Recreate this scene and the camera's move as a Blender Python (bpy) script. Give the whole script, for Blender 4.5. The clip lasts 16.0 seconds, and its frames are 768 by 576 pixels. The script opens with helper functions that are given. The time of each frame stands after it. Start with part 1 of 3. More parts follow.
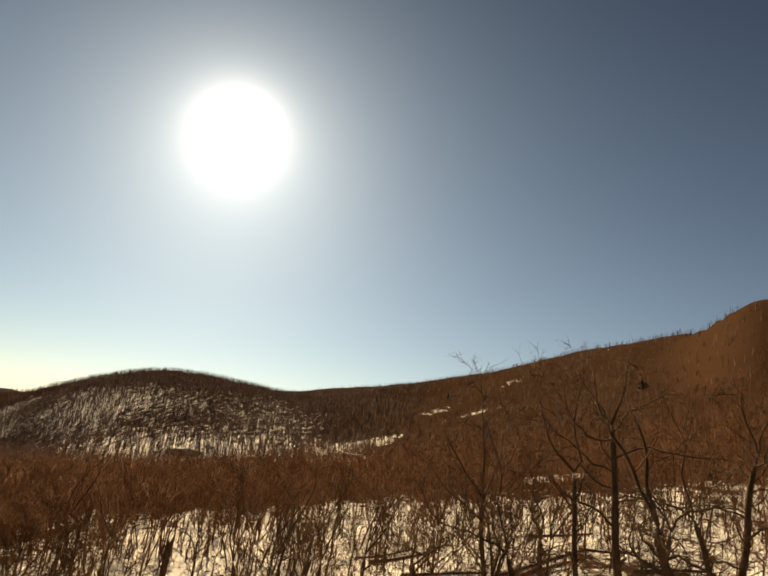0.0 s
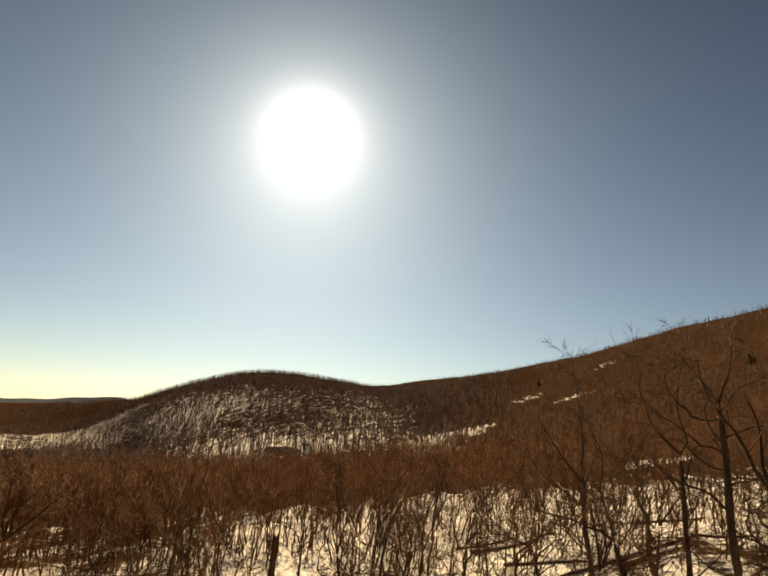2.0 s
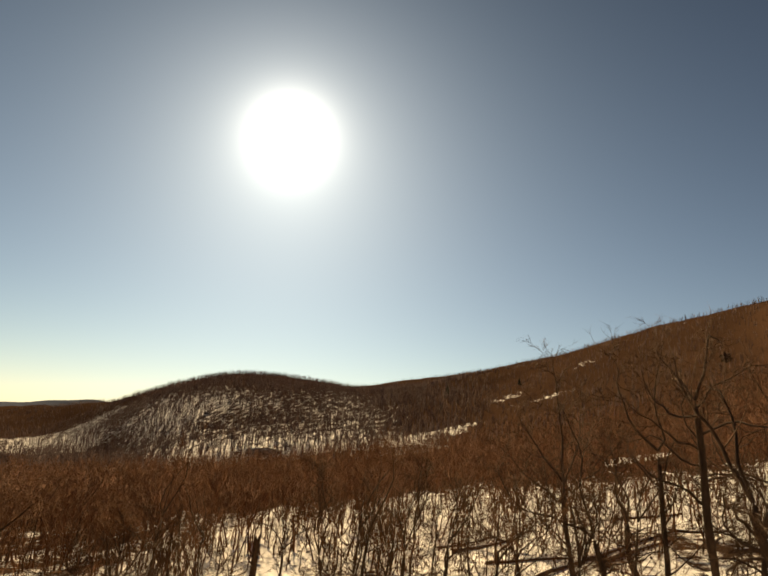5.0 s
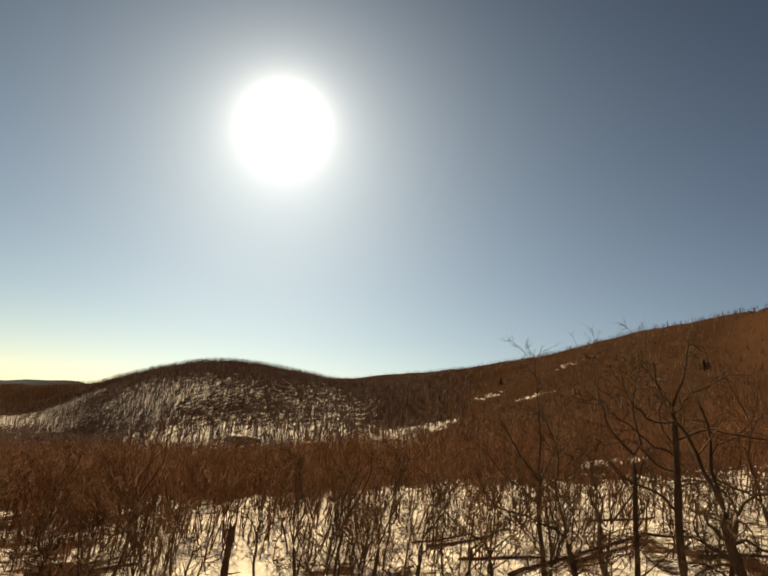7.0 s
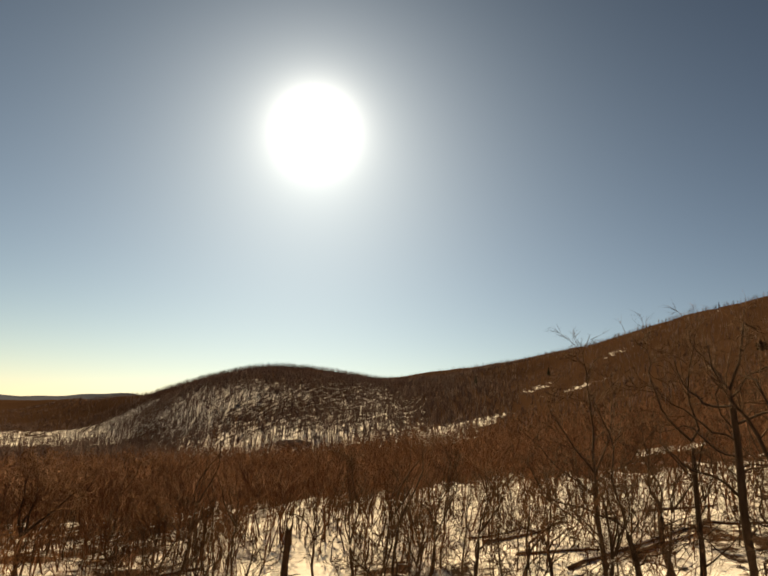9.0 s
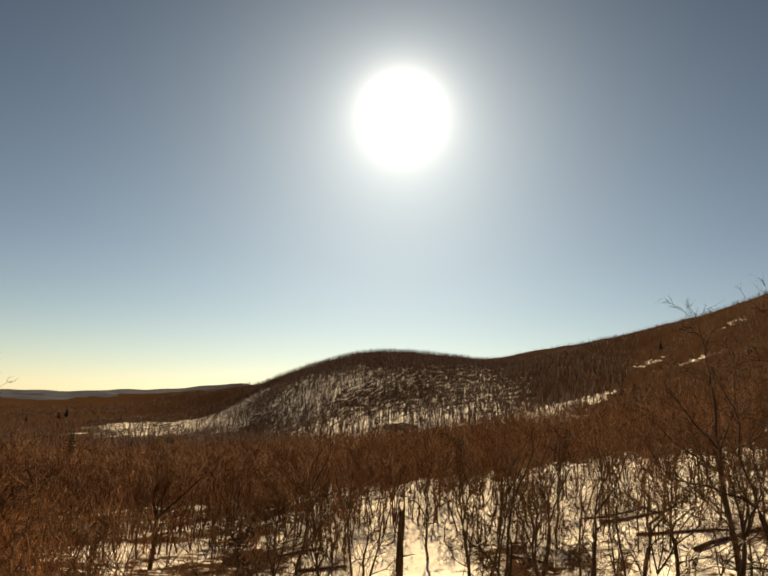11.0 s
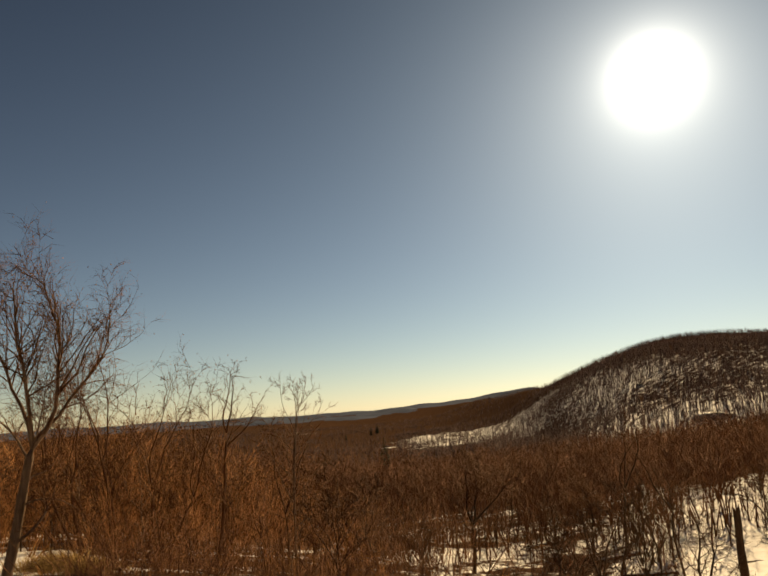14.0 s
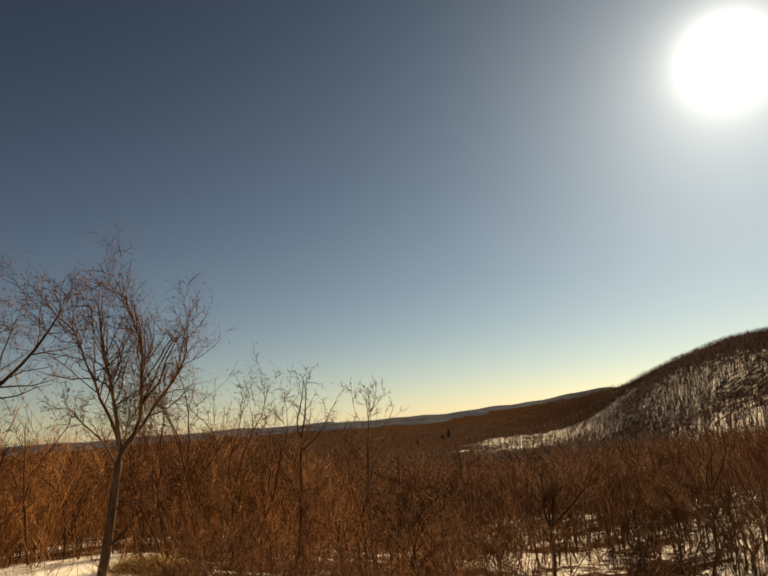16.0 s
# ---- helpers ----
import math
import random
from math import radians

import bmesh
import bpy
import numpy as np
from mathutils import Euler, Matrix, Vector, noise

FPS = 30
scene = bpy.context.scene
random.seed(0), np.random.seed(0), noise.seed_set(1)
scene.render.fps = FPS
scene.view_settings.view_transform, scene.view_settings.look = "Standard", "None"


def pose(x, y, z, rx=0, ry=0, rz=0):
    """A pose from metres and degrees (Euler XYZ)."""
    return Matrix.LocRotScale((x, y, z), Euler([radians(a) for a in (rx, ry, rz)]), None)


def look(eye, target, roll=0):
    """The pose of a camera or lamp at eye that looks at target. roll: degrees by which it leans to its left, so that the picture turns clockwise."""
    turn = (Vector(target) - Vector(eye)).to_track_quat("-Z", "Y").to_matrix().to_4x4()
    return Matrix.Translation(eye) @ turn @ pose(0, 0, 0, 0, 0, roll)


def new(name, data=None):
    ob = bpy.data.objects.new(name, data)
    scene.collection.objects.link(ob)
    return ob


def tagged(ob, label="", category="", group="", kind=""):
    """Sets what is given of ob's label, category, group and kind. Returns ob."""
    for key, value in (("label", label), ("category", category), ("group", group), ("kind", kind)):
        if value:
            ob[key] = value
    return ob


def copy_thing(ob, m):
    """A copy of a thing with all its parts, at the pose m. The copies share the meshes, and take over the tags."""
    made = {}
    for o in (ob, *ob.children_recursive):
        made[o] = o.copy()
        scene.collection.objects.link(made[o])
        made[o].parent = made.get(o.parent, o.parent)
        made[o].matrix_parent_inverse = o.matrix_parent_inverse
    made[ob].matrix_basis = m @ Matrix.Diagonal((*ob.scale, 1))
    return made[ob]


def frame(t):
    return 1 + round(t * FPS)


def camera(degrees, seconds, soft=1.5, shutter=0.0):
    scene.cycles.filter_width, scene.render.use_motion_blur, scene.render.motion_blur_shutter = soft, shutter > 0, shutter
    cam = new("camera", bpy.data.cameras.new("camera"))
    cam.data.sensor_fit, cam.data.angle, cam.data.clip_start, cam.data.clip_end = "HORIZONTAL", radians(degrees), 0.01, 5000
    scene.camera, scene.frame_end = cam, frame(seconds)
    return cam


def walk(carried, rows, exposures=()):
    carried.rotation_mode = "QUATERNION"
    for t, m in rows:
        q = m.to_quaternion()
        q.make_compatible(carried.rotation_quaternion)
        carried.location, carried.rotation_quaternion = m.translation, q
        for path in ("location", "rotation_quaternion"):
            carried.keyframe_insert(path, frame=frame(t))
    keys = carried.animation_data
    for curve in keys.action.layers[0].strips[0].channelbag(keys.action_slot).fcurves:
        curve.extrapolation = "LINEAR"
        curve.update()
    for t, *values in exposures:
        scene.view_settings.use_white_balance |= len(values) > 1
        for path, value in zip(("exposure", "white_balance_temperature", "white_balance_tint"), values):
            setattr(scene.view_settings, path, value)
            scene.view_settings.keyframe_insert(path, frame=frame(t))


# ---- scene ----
# Winter overlook: a hand-held camera turns on a ledge above a bare forest.
# Bearings are degrees to the left of +y, the eye is at z = 0.

# ---------------------------------------------------------------- camera
cam = camera(62.0, 16.0, soft=1.8)
TURNS = [
    (0.0, -0.34, 14.15, -7.04),
    (0.5, 4.38, 13.66, -4.68),
    (1.0, 5.93, 12.91, -4.76),
    (1.5, 6.90, 12.77, -5.15),
    (2.0, 7.74, 12.63, -4.65),
    (2.5, 7.59, 12.29, -5.10),
    (3.0, 7.92, 12.23, -4.45),
    (3.5, 8.01, 12.29, -3.90),
    (4.0, 8.15, 12.09, -3.90),
    (4.5, 7.53, 12.21, -3.91),
    (5.0, 6.13, 12.76, -4.08),
    (5.2, 4.79, 13.09, -4.60),
    (7.3, 4.42, 12.24, -6.41),
    (7.5, 5.22, 12.14, -5.46),
    (8.0, 6.70, 11.75, -4.52),
    (8.2, 7.26, 11.92, -4.08),
    (10.3, 10.86, 11.09, -4.31),
    (10.5, 12.06, 10.71, -3.64),
    (11.0, 17.83, 9.89, -2.01),
    (11.5, 23.17, 8.72, -1.77),
    (12.0, 33.40, 7.94, 2.02),
    (12.5, 30.44, 9.91, -0.32),
    (13.0, 27.38, 10.07, 2.57),
    (13.5, 32.27, 11.38, 3.11),
    (14.0, 43.03, 10.55, 3.38),
    (14.5, 43.76, 10.34, 4.22),
    (15.0, 48.19, 10.29, 4.18),
    (15.5, 48.78, 10.81, 3.72),
    (16.0, 49.26, 11.30, 4.33),
]
ARM = 0.3


def held(yaw, pitch, roll):
    a = radians(yaw)
    return pose(-math.sin(a) * ARM, math.cos(a) * ARM, 0.0, 90 + pitch, roll, yaw)


walk(cam, [(t, held(y, p, r)) for t, y, p, r in TURNS], exposures=[(0.0, 1.2, 8100, 14), (5.0, 1.15, 8100, 14), (11.0, 1.08, 8100, 14), (13.0, 1.0, 8100, 14), (16.0, 0.9, 8100, 14)])

# ---------------------------------------------------------------- sky and sun
SUN_AZ, SUN_EL = 17.0, 25.3
SUN_DIR = Vector((-math.sin(radians(SUN_AZ)) * math.cos(radians(SUN_EL)),
                  math.cos(radians(SUN_AZ)) * math.cos(radians(SUN_EL)),
                  math.sin(radians(SUN_EL))))


def math_node(nt, op, a, b=None, c=None):
    n = nt.nodes.new("ShaderNodeMath")
    n.operation = op
    for i, v in enumerate((a, b, c)):
        if v is None:
            continue
        if isinstance(v, (int, float)):
            n.inputs[i].default_value = v
        else:
            nt.links.new(v, n.inputs[i])
    return n.outputs[0]


world = bpy.data.worlds.new("winter_sky")
scene.world = world
world.use_nodes = True
wt = world.node_tree
wt.nodes.clear()
w_out = wt.nodes.new("ShaderNodeOutputWorld")
w_bg = wt.nodes.new("ShaderNodeBackground")
sky = wt.nodes.new("ShaderNodeTexSky")
sky.sky_type = "NISHITA"
sky.sun_disc = False
sky.sun_elevation = radians(SUN_EL)
sky.sun_rotation = radians(-SUN_AZ)
sky.altitude = 1500
sky.air_density = 1.05
sky.dust_density = 0.25
sky.ozone_density = 1.1
w_bg.inputs["Strength"].default_value = 0.024
# the bright ring of scattered light round the sun
w_tc = wt.nodes.new("ShaderNodeTexCoord")
w_nm = wt.nodes.new("ShaderNodeVectorMath")
w_nm.operation = "NORMALIZE"
wt.links.new(w_tc.outputs["Generated"], w_nm.inputs[0])
w_dot = wt.nodes.new("ShaderNodeVectorMath")
w_dot.operation = "DOT_PRODUCT"
wt.links.new(w_nm.outputs[0], w_dot.inputs[0])
w_dot.inputs[1].default_value = SUN_DIR
ang = math_node(wt, "ARCCOSINE", math_node(wt, "MINIMUM", w_dot.outputs["Value"], 1.0))


def glow(width, peak):
    return math_node(wt, "MULTIPLY", math_node(wt, "EXPONENT", math_node(wt, "MULTIPLY", ang, -1 / radians(width))), peak)


ring = math_node(wt, "ADD", glow(1.2, 260.0), glow(6.2, 31.0))
w_col = wt.nodes.new("ShaderNodeVectorMath")
w_col.operation = "SCALE"
w_col.inputs[0].default_value = (1.0, 0.95, 0.82)
wt.links.new(ring, w_col.inputs["Scale"])
w_veil = wt.nodes.new("ShaderNodeVectorMath")
w_veil.operation = "SCALE"
w_veil.inputs[0].default_value = (0.72, 0.96, 1.02)
wt.links.new(glow(21.0, 10.8), w_veil.inputs["Scale"])
light = sky.outputs[0]
for veil in (w_col, w_veil):
    w_add = wt.nodes.new("ShaderNodeVectorMath")
    w_add.operation = "ADD"
    wt.links.new(light, w_add.inputs[0])
    wt.links.new(veil.outputs[0], w_add.inputs[1])
    light = w_add.outputs[0]
# the clear winter sky deepens quickly with height
w_xyz = wt.nodes.new("ShaderNodeSeparateXYZ")
wt.links.new(w_nm.outputs[0], w_xyz.inputs[0])
height = math_node(wt, "MULTIPLY", math_node(wt, "MAXIMUM", math_node(wt, "ARCSINE", w_xyz.outputs[2]), 0.0), 180 / math.pi)
w_deep = wt.nodes.new("ShaderNodeCombineXYZ")
for k, (low, fall) in enumerate(((0.31, 0.052), (0.4, 0.0487), (0.43, 0.042))):
    wt.links.new(math_node(wt, "POWER", 2.0, math_node(wt, "MULTIPLY_ADD", height, -fall, low)), w_deep.inputs[k])
w_mul = wt.nodes.new("ShaderNodeVectorMath")
w_mul.operation = "MULTIPLY"
wt.links.new(light, w_mul.inputs[0])
wt.links.new(w_deep.outputs[0], w_mul.inputs[1])
wt.links.new(w_mul.outputs[0], w_bg.inputs["Color"])
wt.links.new(w_bg.outputs[0], w_out.inputs["Surface"])

sun_data = bpy.data.lights.new("sun", "SUN")
sun_data.energy = 5.0
sun_data.angle = radians(0.53)
sun_data.color = (1.0, 0.79, 0.48)
sun = new("sun", sun_data)
sun.matrix_world = look(SUN_DIR * 100, (0, 0, 0))


# ---------------------------------------------------------------- materials
def shader(name, rough=0.8):
    m = bpy.data.materials.new(name)
    m.use_nodes = True
    bsdf = m.node_tree.nodes["Principled BSDF"]
    bsdf.inputs["Roughness"].default_value = rough
    bsdf.inputs["Specular IOR Level"].default_value = 0.1
    return m, m.node_tree, bsdf


def noise_node(nt, scale, detail=4, rough=0.55, coords=None, stretch=None):
    n = nt.nodes.new("ShaderNodeTexNoise")
    n.inputs["Scale"].default_value = scale
    n.inputs["Detail"].default_value = detail
    n.inputs["Roughness"].default_value = rough
    if coords is None:
        coords = nt.nodes.new("ShaderNodeNewGeometry").outputs["Position"]
    if stretch:
        mp = nt.nodes.new("ShaderNodeMapping")
        mp.inputs["Scale"].default_value = stretch
        nt.links.new(coords, mp.inputs[0])
        coords = mp.outputs[0]
    nt.links.new(coords, n.inputs["Vector"])
    return n.outputs["Fac"]


def ramp(nt, fac, stops):
    r = nt.nodes.new("ShaderNodeValToRGB")
    els = r.color_ramp.elements
    while len(els) < len(stops):
        els.new(0.5)
    for e, (p, c) in zip(els, stops):
        e.position, e.color = p, (*c, 1) if len(c) == 3 else c
    nt.links.new(fac, r.inputs[0])
    return r.outputs[0]


def mix(nt, fac, a, b, kind="MIX"):
    m = nt.nodes.new("ShaderNodeMix")
    m.data_type, m.blend_type = "RGBA", kind
    for key, v in ((0, fac), (6, a), (7, b)):
        if isinstance(v, (int, float)):
            m.inputs[key].default_value = v
        elif isinstance(v, tuple):
            m.inputs[key].default_value = (*v, 1)
        else:
            nt.links.new(v, m.inputs[key])
    return m.outputs[2]


def bump(nt, bsdf, height, strength, dist):
    b = nt.nodes.new("ShaderNodeBump")
    b.inputs["Strength"].default_value = strength
    b.inputs["Distance"].default_value = dist
    nt.links.new(height, b.inputs["Height"])
    nt.links.new(b.outputs[0], bsdf.inputs["Normal"])


def bark(name, dark, light, rough=0.9, vary=0.35):
    m, nt, bsdf = shader(name, rough)
    oc = nt.nodes.new("ShaderNodeTexCoord").outputs["Object"]
    grain = noise_node(nt, 9, 5, 0.65, oc, (1, 1, 0.18))
    blot = noise_node(nt, 1.3, 3, 0.5, oc)
    col = ramp(nt, grain, [(0.3, dark), (0.7, light)])
    col = mix(nt, math_node(nt, "MULTIPLY", blot, 0.7), col, tuple(0.5 * c for c in dark))
    info = nt.nodes.new("ShaderNodeObjectInfo").outputs["Random"]
    shade = math_node(nt, "MULTIPLY_ADD", info, vary, 1 - vary / 2)
    hsv = nt.nodes.new("ShaderNodeHueSaturation")
    nt.links.new(col, hsv.inputs["Color"])
    nt.links.new(shade, hsv.inputs["Value"])
    nt.links.new(hsv.outputs[0], bsdf.inputs["Base Color"])
    bump(nt, bsdf, grain, 0.6, 0.02)
    return m


def forest_bark(name, dark, light):
    m, nt, bsdf = shader(name, 0.9)
    isl = nt.nodes.new("ShaderNodeNewGeometry").outputs["Random Per Island"]
    patch = noise_node(nt, 0.02, 3)
    fac = math_node(nt, "ADD", math_node(nt, "MULTIPLY", isl, 0.6), math_node(nt, "MULTIPLY", patch, 0.4))
    stops = [(0.15, dark), (0.72, light), (0.9, tuple(min(1, c * k) for c, k in zip(light, (1.3, 1.75, 2.2))))]
    nt.links.new(ramp(nt, fac, stops), bsdf.inputs["Base Color"])
    return m


BARK = bark("grey_brown_bark", (0.032, 0.019, 0.012), (0.105, 0.064, 0.04))
BARK_PALE = bark("pale_birch_bark", (0.085, 0.053, 0.034), (0.32, 0.21, 0.14))
BARK_WARM = bark("orange_brown_bark", (0.08, 0.0376, 0.0176), (0.216, 0.1, 0.0464))
TWIG = bark("red_brown_twigs", (0.0792, 0.0346, 0.0151), (0.202, 0.0878, 0.036))
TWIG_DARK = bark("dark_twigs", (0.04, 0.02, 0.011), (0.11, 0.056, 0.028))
SNAG = bark("weathered_dead_wood", (0.0385, 0.021, 0.0126), (0.119, 0.0665, 0.0385))
FOREST = forest_bark("forest_wood", (0.047, 0.02, 0.01), (0.142, 0.0595, 0.0275))
# the grey-purple cast of distance haze is put into this wood colour
FOREST_HAZED = forest_bark("hazed_far_wood", (0.042, 0.028, 0.028), (0.1, 0.067, 0.065))
BRUSH = forest_bark("orange_brown_brush", (0.1, 0.0445, 0.0178), (0.31, 0.137, 0.05))


def make_ground():
    m, nt, bsdf = shader("snow_and_leaf_litter", 1.0)
    bsdf.inputs["Specular IOR Level"].default_value = 0.0
    big = noise_node(nt, 0.012, 4, 0.6)
    mid = noise_node(nt, 0.2, 5, 0.65, None, (1, 0.2, 1))
    small = noise_node(nt, 0.9, 5, 0.7)
    far_n = noise_node(nt, 0.22, 6, 0.8, None, (1, 0.06, 1))
    drift = ramp(nt, small, [(0.3, (0.78, 0.79, 0.8)), (0.7, (0.9, 0.9, 0.89))])
    litter = ramp(nt, noise_node(nt, 3.0, 4, 0.7), [(0.3, (0.026, 0.015, 0.01)), (0.7, (0.072, 0.04, 0.025))])
    k = math_node(nt, "ADD", math_node(nt, "MULTIPLY", mid, 0.4), math_node(nt, "MULTIPLY", small, 0.25))
    k = math_node(nt, "ADD", k, math_node(nt, "MULTIPLY", far_n, 0.35))
    k = math_node(nt, "MULTIPLY_ADD", k, 1.5, -0.25)
    bare = nt.nodes.new("ShaderNodeAttribute")
    bare.attribute_name = "bare"
    k = math_node(nt, "ADD", k, math_node(nt, "MULTIPLY_ADD", bare.outputs["Fac"], 0.7, -0.35))
    mask = ramp(nt, k, [(0.49, (0, 0, 0)), (0.56, (1, 1, 1))])
    nt.links.new(mix(nt, mask, drift, litter), bsdf.inputs["Base Color"])
    bump(nt, bsdf, math_node(nt, "ADD", small, math_node(nt, "MULTIPLY", mid, 2.0)), 0.6, 0.15)
    return m


GROUND = make_ground()


def plain(name, a, b, scale, rough=0.8):
    m, nt, bsdf = shader(name, rough)
    n = noise_node(nt, scale, 5, 0.65)
    nt.links.new(ramp(nt, n, [(0.3, a), (0.7, b)]), bsdf.inputs["Base Color"])
    bump(nt, bsdf, n, 0.5, 0.05)
    return m


ROCK = plain("grey_rock", (0.09, 0.08, 0.07), (0.25, 0.22, 0.19), 2.5)
NEEDLES = plain("dark_fir_needles", (0.018, 0.028, 0.016), (0.05, 0.06, 0.03), 4)
DEAD_LEAF = plain("dry_brown_leaves", (0.16, 0.07, 0.025), (0.32, 0.16, 0.06), 3)
DRY_GRASS = plain("dry_straw_grass", (0.3, 0.19, 0.07), (0.55, 0.38, 0.15), 3)
SNOWCAP = plain("fresh_snow", (0.8, 0.81, 0.83), (0.9, 0.9, 0.9), 2)


# ---------------------------------------------------------------- terrain
def box_smooth(a, n, axis):
    for _ in range(n):
        p = np.concatenate([np.take(a, [0], axis), a, np.take(a, [-1], axis)], axis)
        k = a.shape[axis]
        a = (np.take(p, range(k), axis) + 2 * np.take(p, range(1, k + 1), axis) + np.take(p, range(2, k + 2), axis)) / 4
    return a


# heights of the near ground along seven bearings, at eight distances
RADII = np.array([0, 12, 30, 70, 130, 250, 480, 1000.0])
BEARING = np.array([-30, -15, 0, 16, 33, 45, 70.0])
NEAR = np.array([
    (-1.7, -4.0, -5.5, -3.0, 4.0, 26, 80, 120),
    (-1.7, -4.6, -7.0, -6.0, -3.5, 4.0, 38, 60),
    (-1.7, -5.5, -9.0, -9.5, -9.0, -9.0, -5, 10),
    (-1.7, -6.0, -10.5, -12, -14.5, -21, -29, -30),
    (-1.7, -5.5, -9.5, -13.5, -19, -28, -45, -60),
    (-1.7, -4.0, -7.5, -13, -20, -32, -48, -63),
    (-1.7, -2.6, -4.6, -9, -16, -28, -45, -62)])
# the skyline: bearing, its angle of height, its distance
SKY_AZ = np.array([-60, -40, -30, -27, -24.5, -20, -13.5, -5, 3, 9, 13, 19, 22, 25, 27, 30, 34, 38, 45, 60, 90.0])
SKY_EL = np.array([16, 16.2, 15.2, 14.0, 12.4, 11.35, 9.2, 6.65, 4.85, 3.85, 4.1, 4.3, 3.7, 2.5, 1.5, 0.85, 0.2, -0.2, -0.4, -0.3, -0.3])
SKY_R = np.array([420, 420, 440, 480, 800, 860, 1050, 1350, 1480, 1350, 1250, 1230, 1230, 1240, 1270, 1420, 1750, 2900, 4300, 4300, 4300.0])
FOOT = np.array([300, 300, 310, 340, 430, 430, 440, 460, 475, 480, 480, 480, 480, 500, 560, 850, 1000, 1000, 1000, 1000, 1000.0])

GA = np.arange(-60, 91, 1.0)
GR = np.concatenate([[0], np.geomspace(3, 4900, 150)])
tab = np.zeros((len(GA), len(GR)))
prof = np.stack([np.interp(GR, RADII, row) for row in NEAR])
for j in range(len(GR)):
    tab[:, j] = np.interp(GA, BEARING, prof[:, j])
tab = box_smooth(box_smooth(tab, 20, 0), 6, 1)
s_el = np.interp(GA, SKY_AZ, SKY_EL)
s_r = box_smooth(np.interp(GA, SKY_AZ, SKY_R), 3, 0)
s_f = box_smooth(np.interp(GA, SKY_AZ, FOOT), 3, 0)
s_el = box_smooth(s_el, 1, 0)
for i in range(len(GA)):
    z_top = math.tan(radians(s_el[i])) * s_r[i]
    z_foot = np.interp(s_f[i], GR, tab[i])
    u = np.clip((GR - s_f[i]) / (s_r[i] - s_f[i]), 0, 1)
    u = u * u * (3 - 2 * u) * 0.25 + u * 0.75
    rise = z_foot + (z_top - z_foot) * u
    past = np.clip((GR - s_r[i]) / 900, 0, 1)
    rise = rise - past * (abs(z_top) * 0.45 + 10) * (s_r[i] < 4000)
    tab[i] = np.where(GR > s_f[i], rise, tab[i])
tab = box_smooth(tab, 1, 0)

rs = np.random.RandomState(4)
WAVES = [(rs.uniform(0, 6.28), rs.uniform(0, 6.28), rs.uniform(0.7, 1.4)) for _ in range(28)]


def waves(x, y, size):
    out = np.zeros(np.shape(x))
    for a, ph, f in WAVES:
        k = f * 6.28 / size
        out += np.sin((np.cos(a) * x + np.sin(a) * y) * k + ph)
    return out / 8.0


def ground_z(x, y):
    x, y = np.asarray(x, float), np.asarray(y, float)
    r = np.hypot(x, y)
    az = (np.degrees(np.arctan2(-x, y)) + 60) % 360
    # behind the ledge the ground runs round from one side to the other
    fa = np.clip(np.where(az > 150, 150 - (az - 150) * 150 / 210, az), 0, len(GA) - 1.001)
    ia = fa.astype(int)
    fa = fa - ia
    jr = np.clip(np.searchsorted(GR, r) - 1, 0, len(GR) - 2)
    fr = np.clip((r - GR[jr]) / (GR[jr + 1] - GR[jr]), 0, 1)
    z = ((tab[ia, jr] * (1 - fa) + tab[ia + 1, jr] * fa) * (1 - fr)
         + (tab[ia, jr + 1] * (1 - fa) + tab[ia + 1, jr + 1] * fa) * fr)
    z = z + waves(x, y, 260) * np.clip((r - 150) / 500, 0, 1) * 4.0
    z = z + waves(y, x, 60) * np.clip((r - 20) / 300, 0, 1) * 1.2
    z = z + waves(x + 7, y, 9) * np.clip((r - 6) / 40, 0, 1) * 0.16
    return z


def spot(az, r):
    """The place on the ground at a bearing and a distance."""
    x, y = -math.sin(radians(az)) * r, math.cos(radians(az)) * r
    return x, y, float(ground_z(x, y))


def tri_mesh(name, verts, tris, materials, index=None, smooth=False):
    me = bpy.data.meshes.new(name)
    verts, tris = np.asarray(verts, np.float32), np.asarray(tris, np.int32)
    me.vertices.add(len(verts))
    me.vertices.foreach_set("co", verts.ravel())
    me.loops.add(tris.size)
    me.loops.foreach_set("vertex_index", tris.ravel())
    me.polygons.add(len(tris))
    me.polygons.foreach_set("loop_start", np.arange(0, tris.size, 3, dtype=np.int32))
    for m in materials:
        me.materials.append(m)
    if index is not None:
        me.polygons.foreach_set("material_index", np.asarray(index, np.int32))
    me.update(calc_edges=True)
    if smooth:
        me.shade_smooth()
    return me


def open_snow(x, y):
    """0 under trees, 1 in the open fields."""
    r, az = np.hypot(x, y), np.degrees(np.arctan2(-x, y))
    out = np.zeros(np.shape(x))
    for a0, a1, r0, r1 in ((34.6, 39.4, 945, 990), (41.5, 43.4, 990, 1006), (2.4, 6.0, 490, 540), (-1.2, 0.6, 534, 548),
                           (-17.6, -12.4, 150, 168), (42.0, 43.6, 1010, 1030)):
        inside = np.minimum(np.minimum(az - a0, a1 - az) / 0.5, np.minimum(r - r0, r1 - r) / 14 + 0.3)
        out = np.maximum(out, np.clip(inside + 0.45 * waves(x, y, 45), 0, 1) * (inside > 0))
    return out


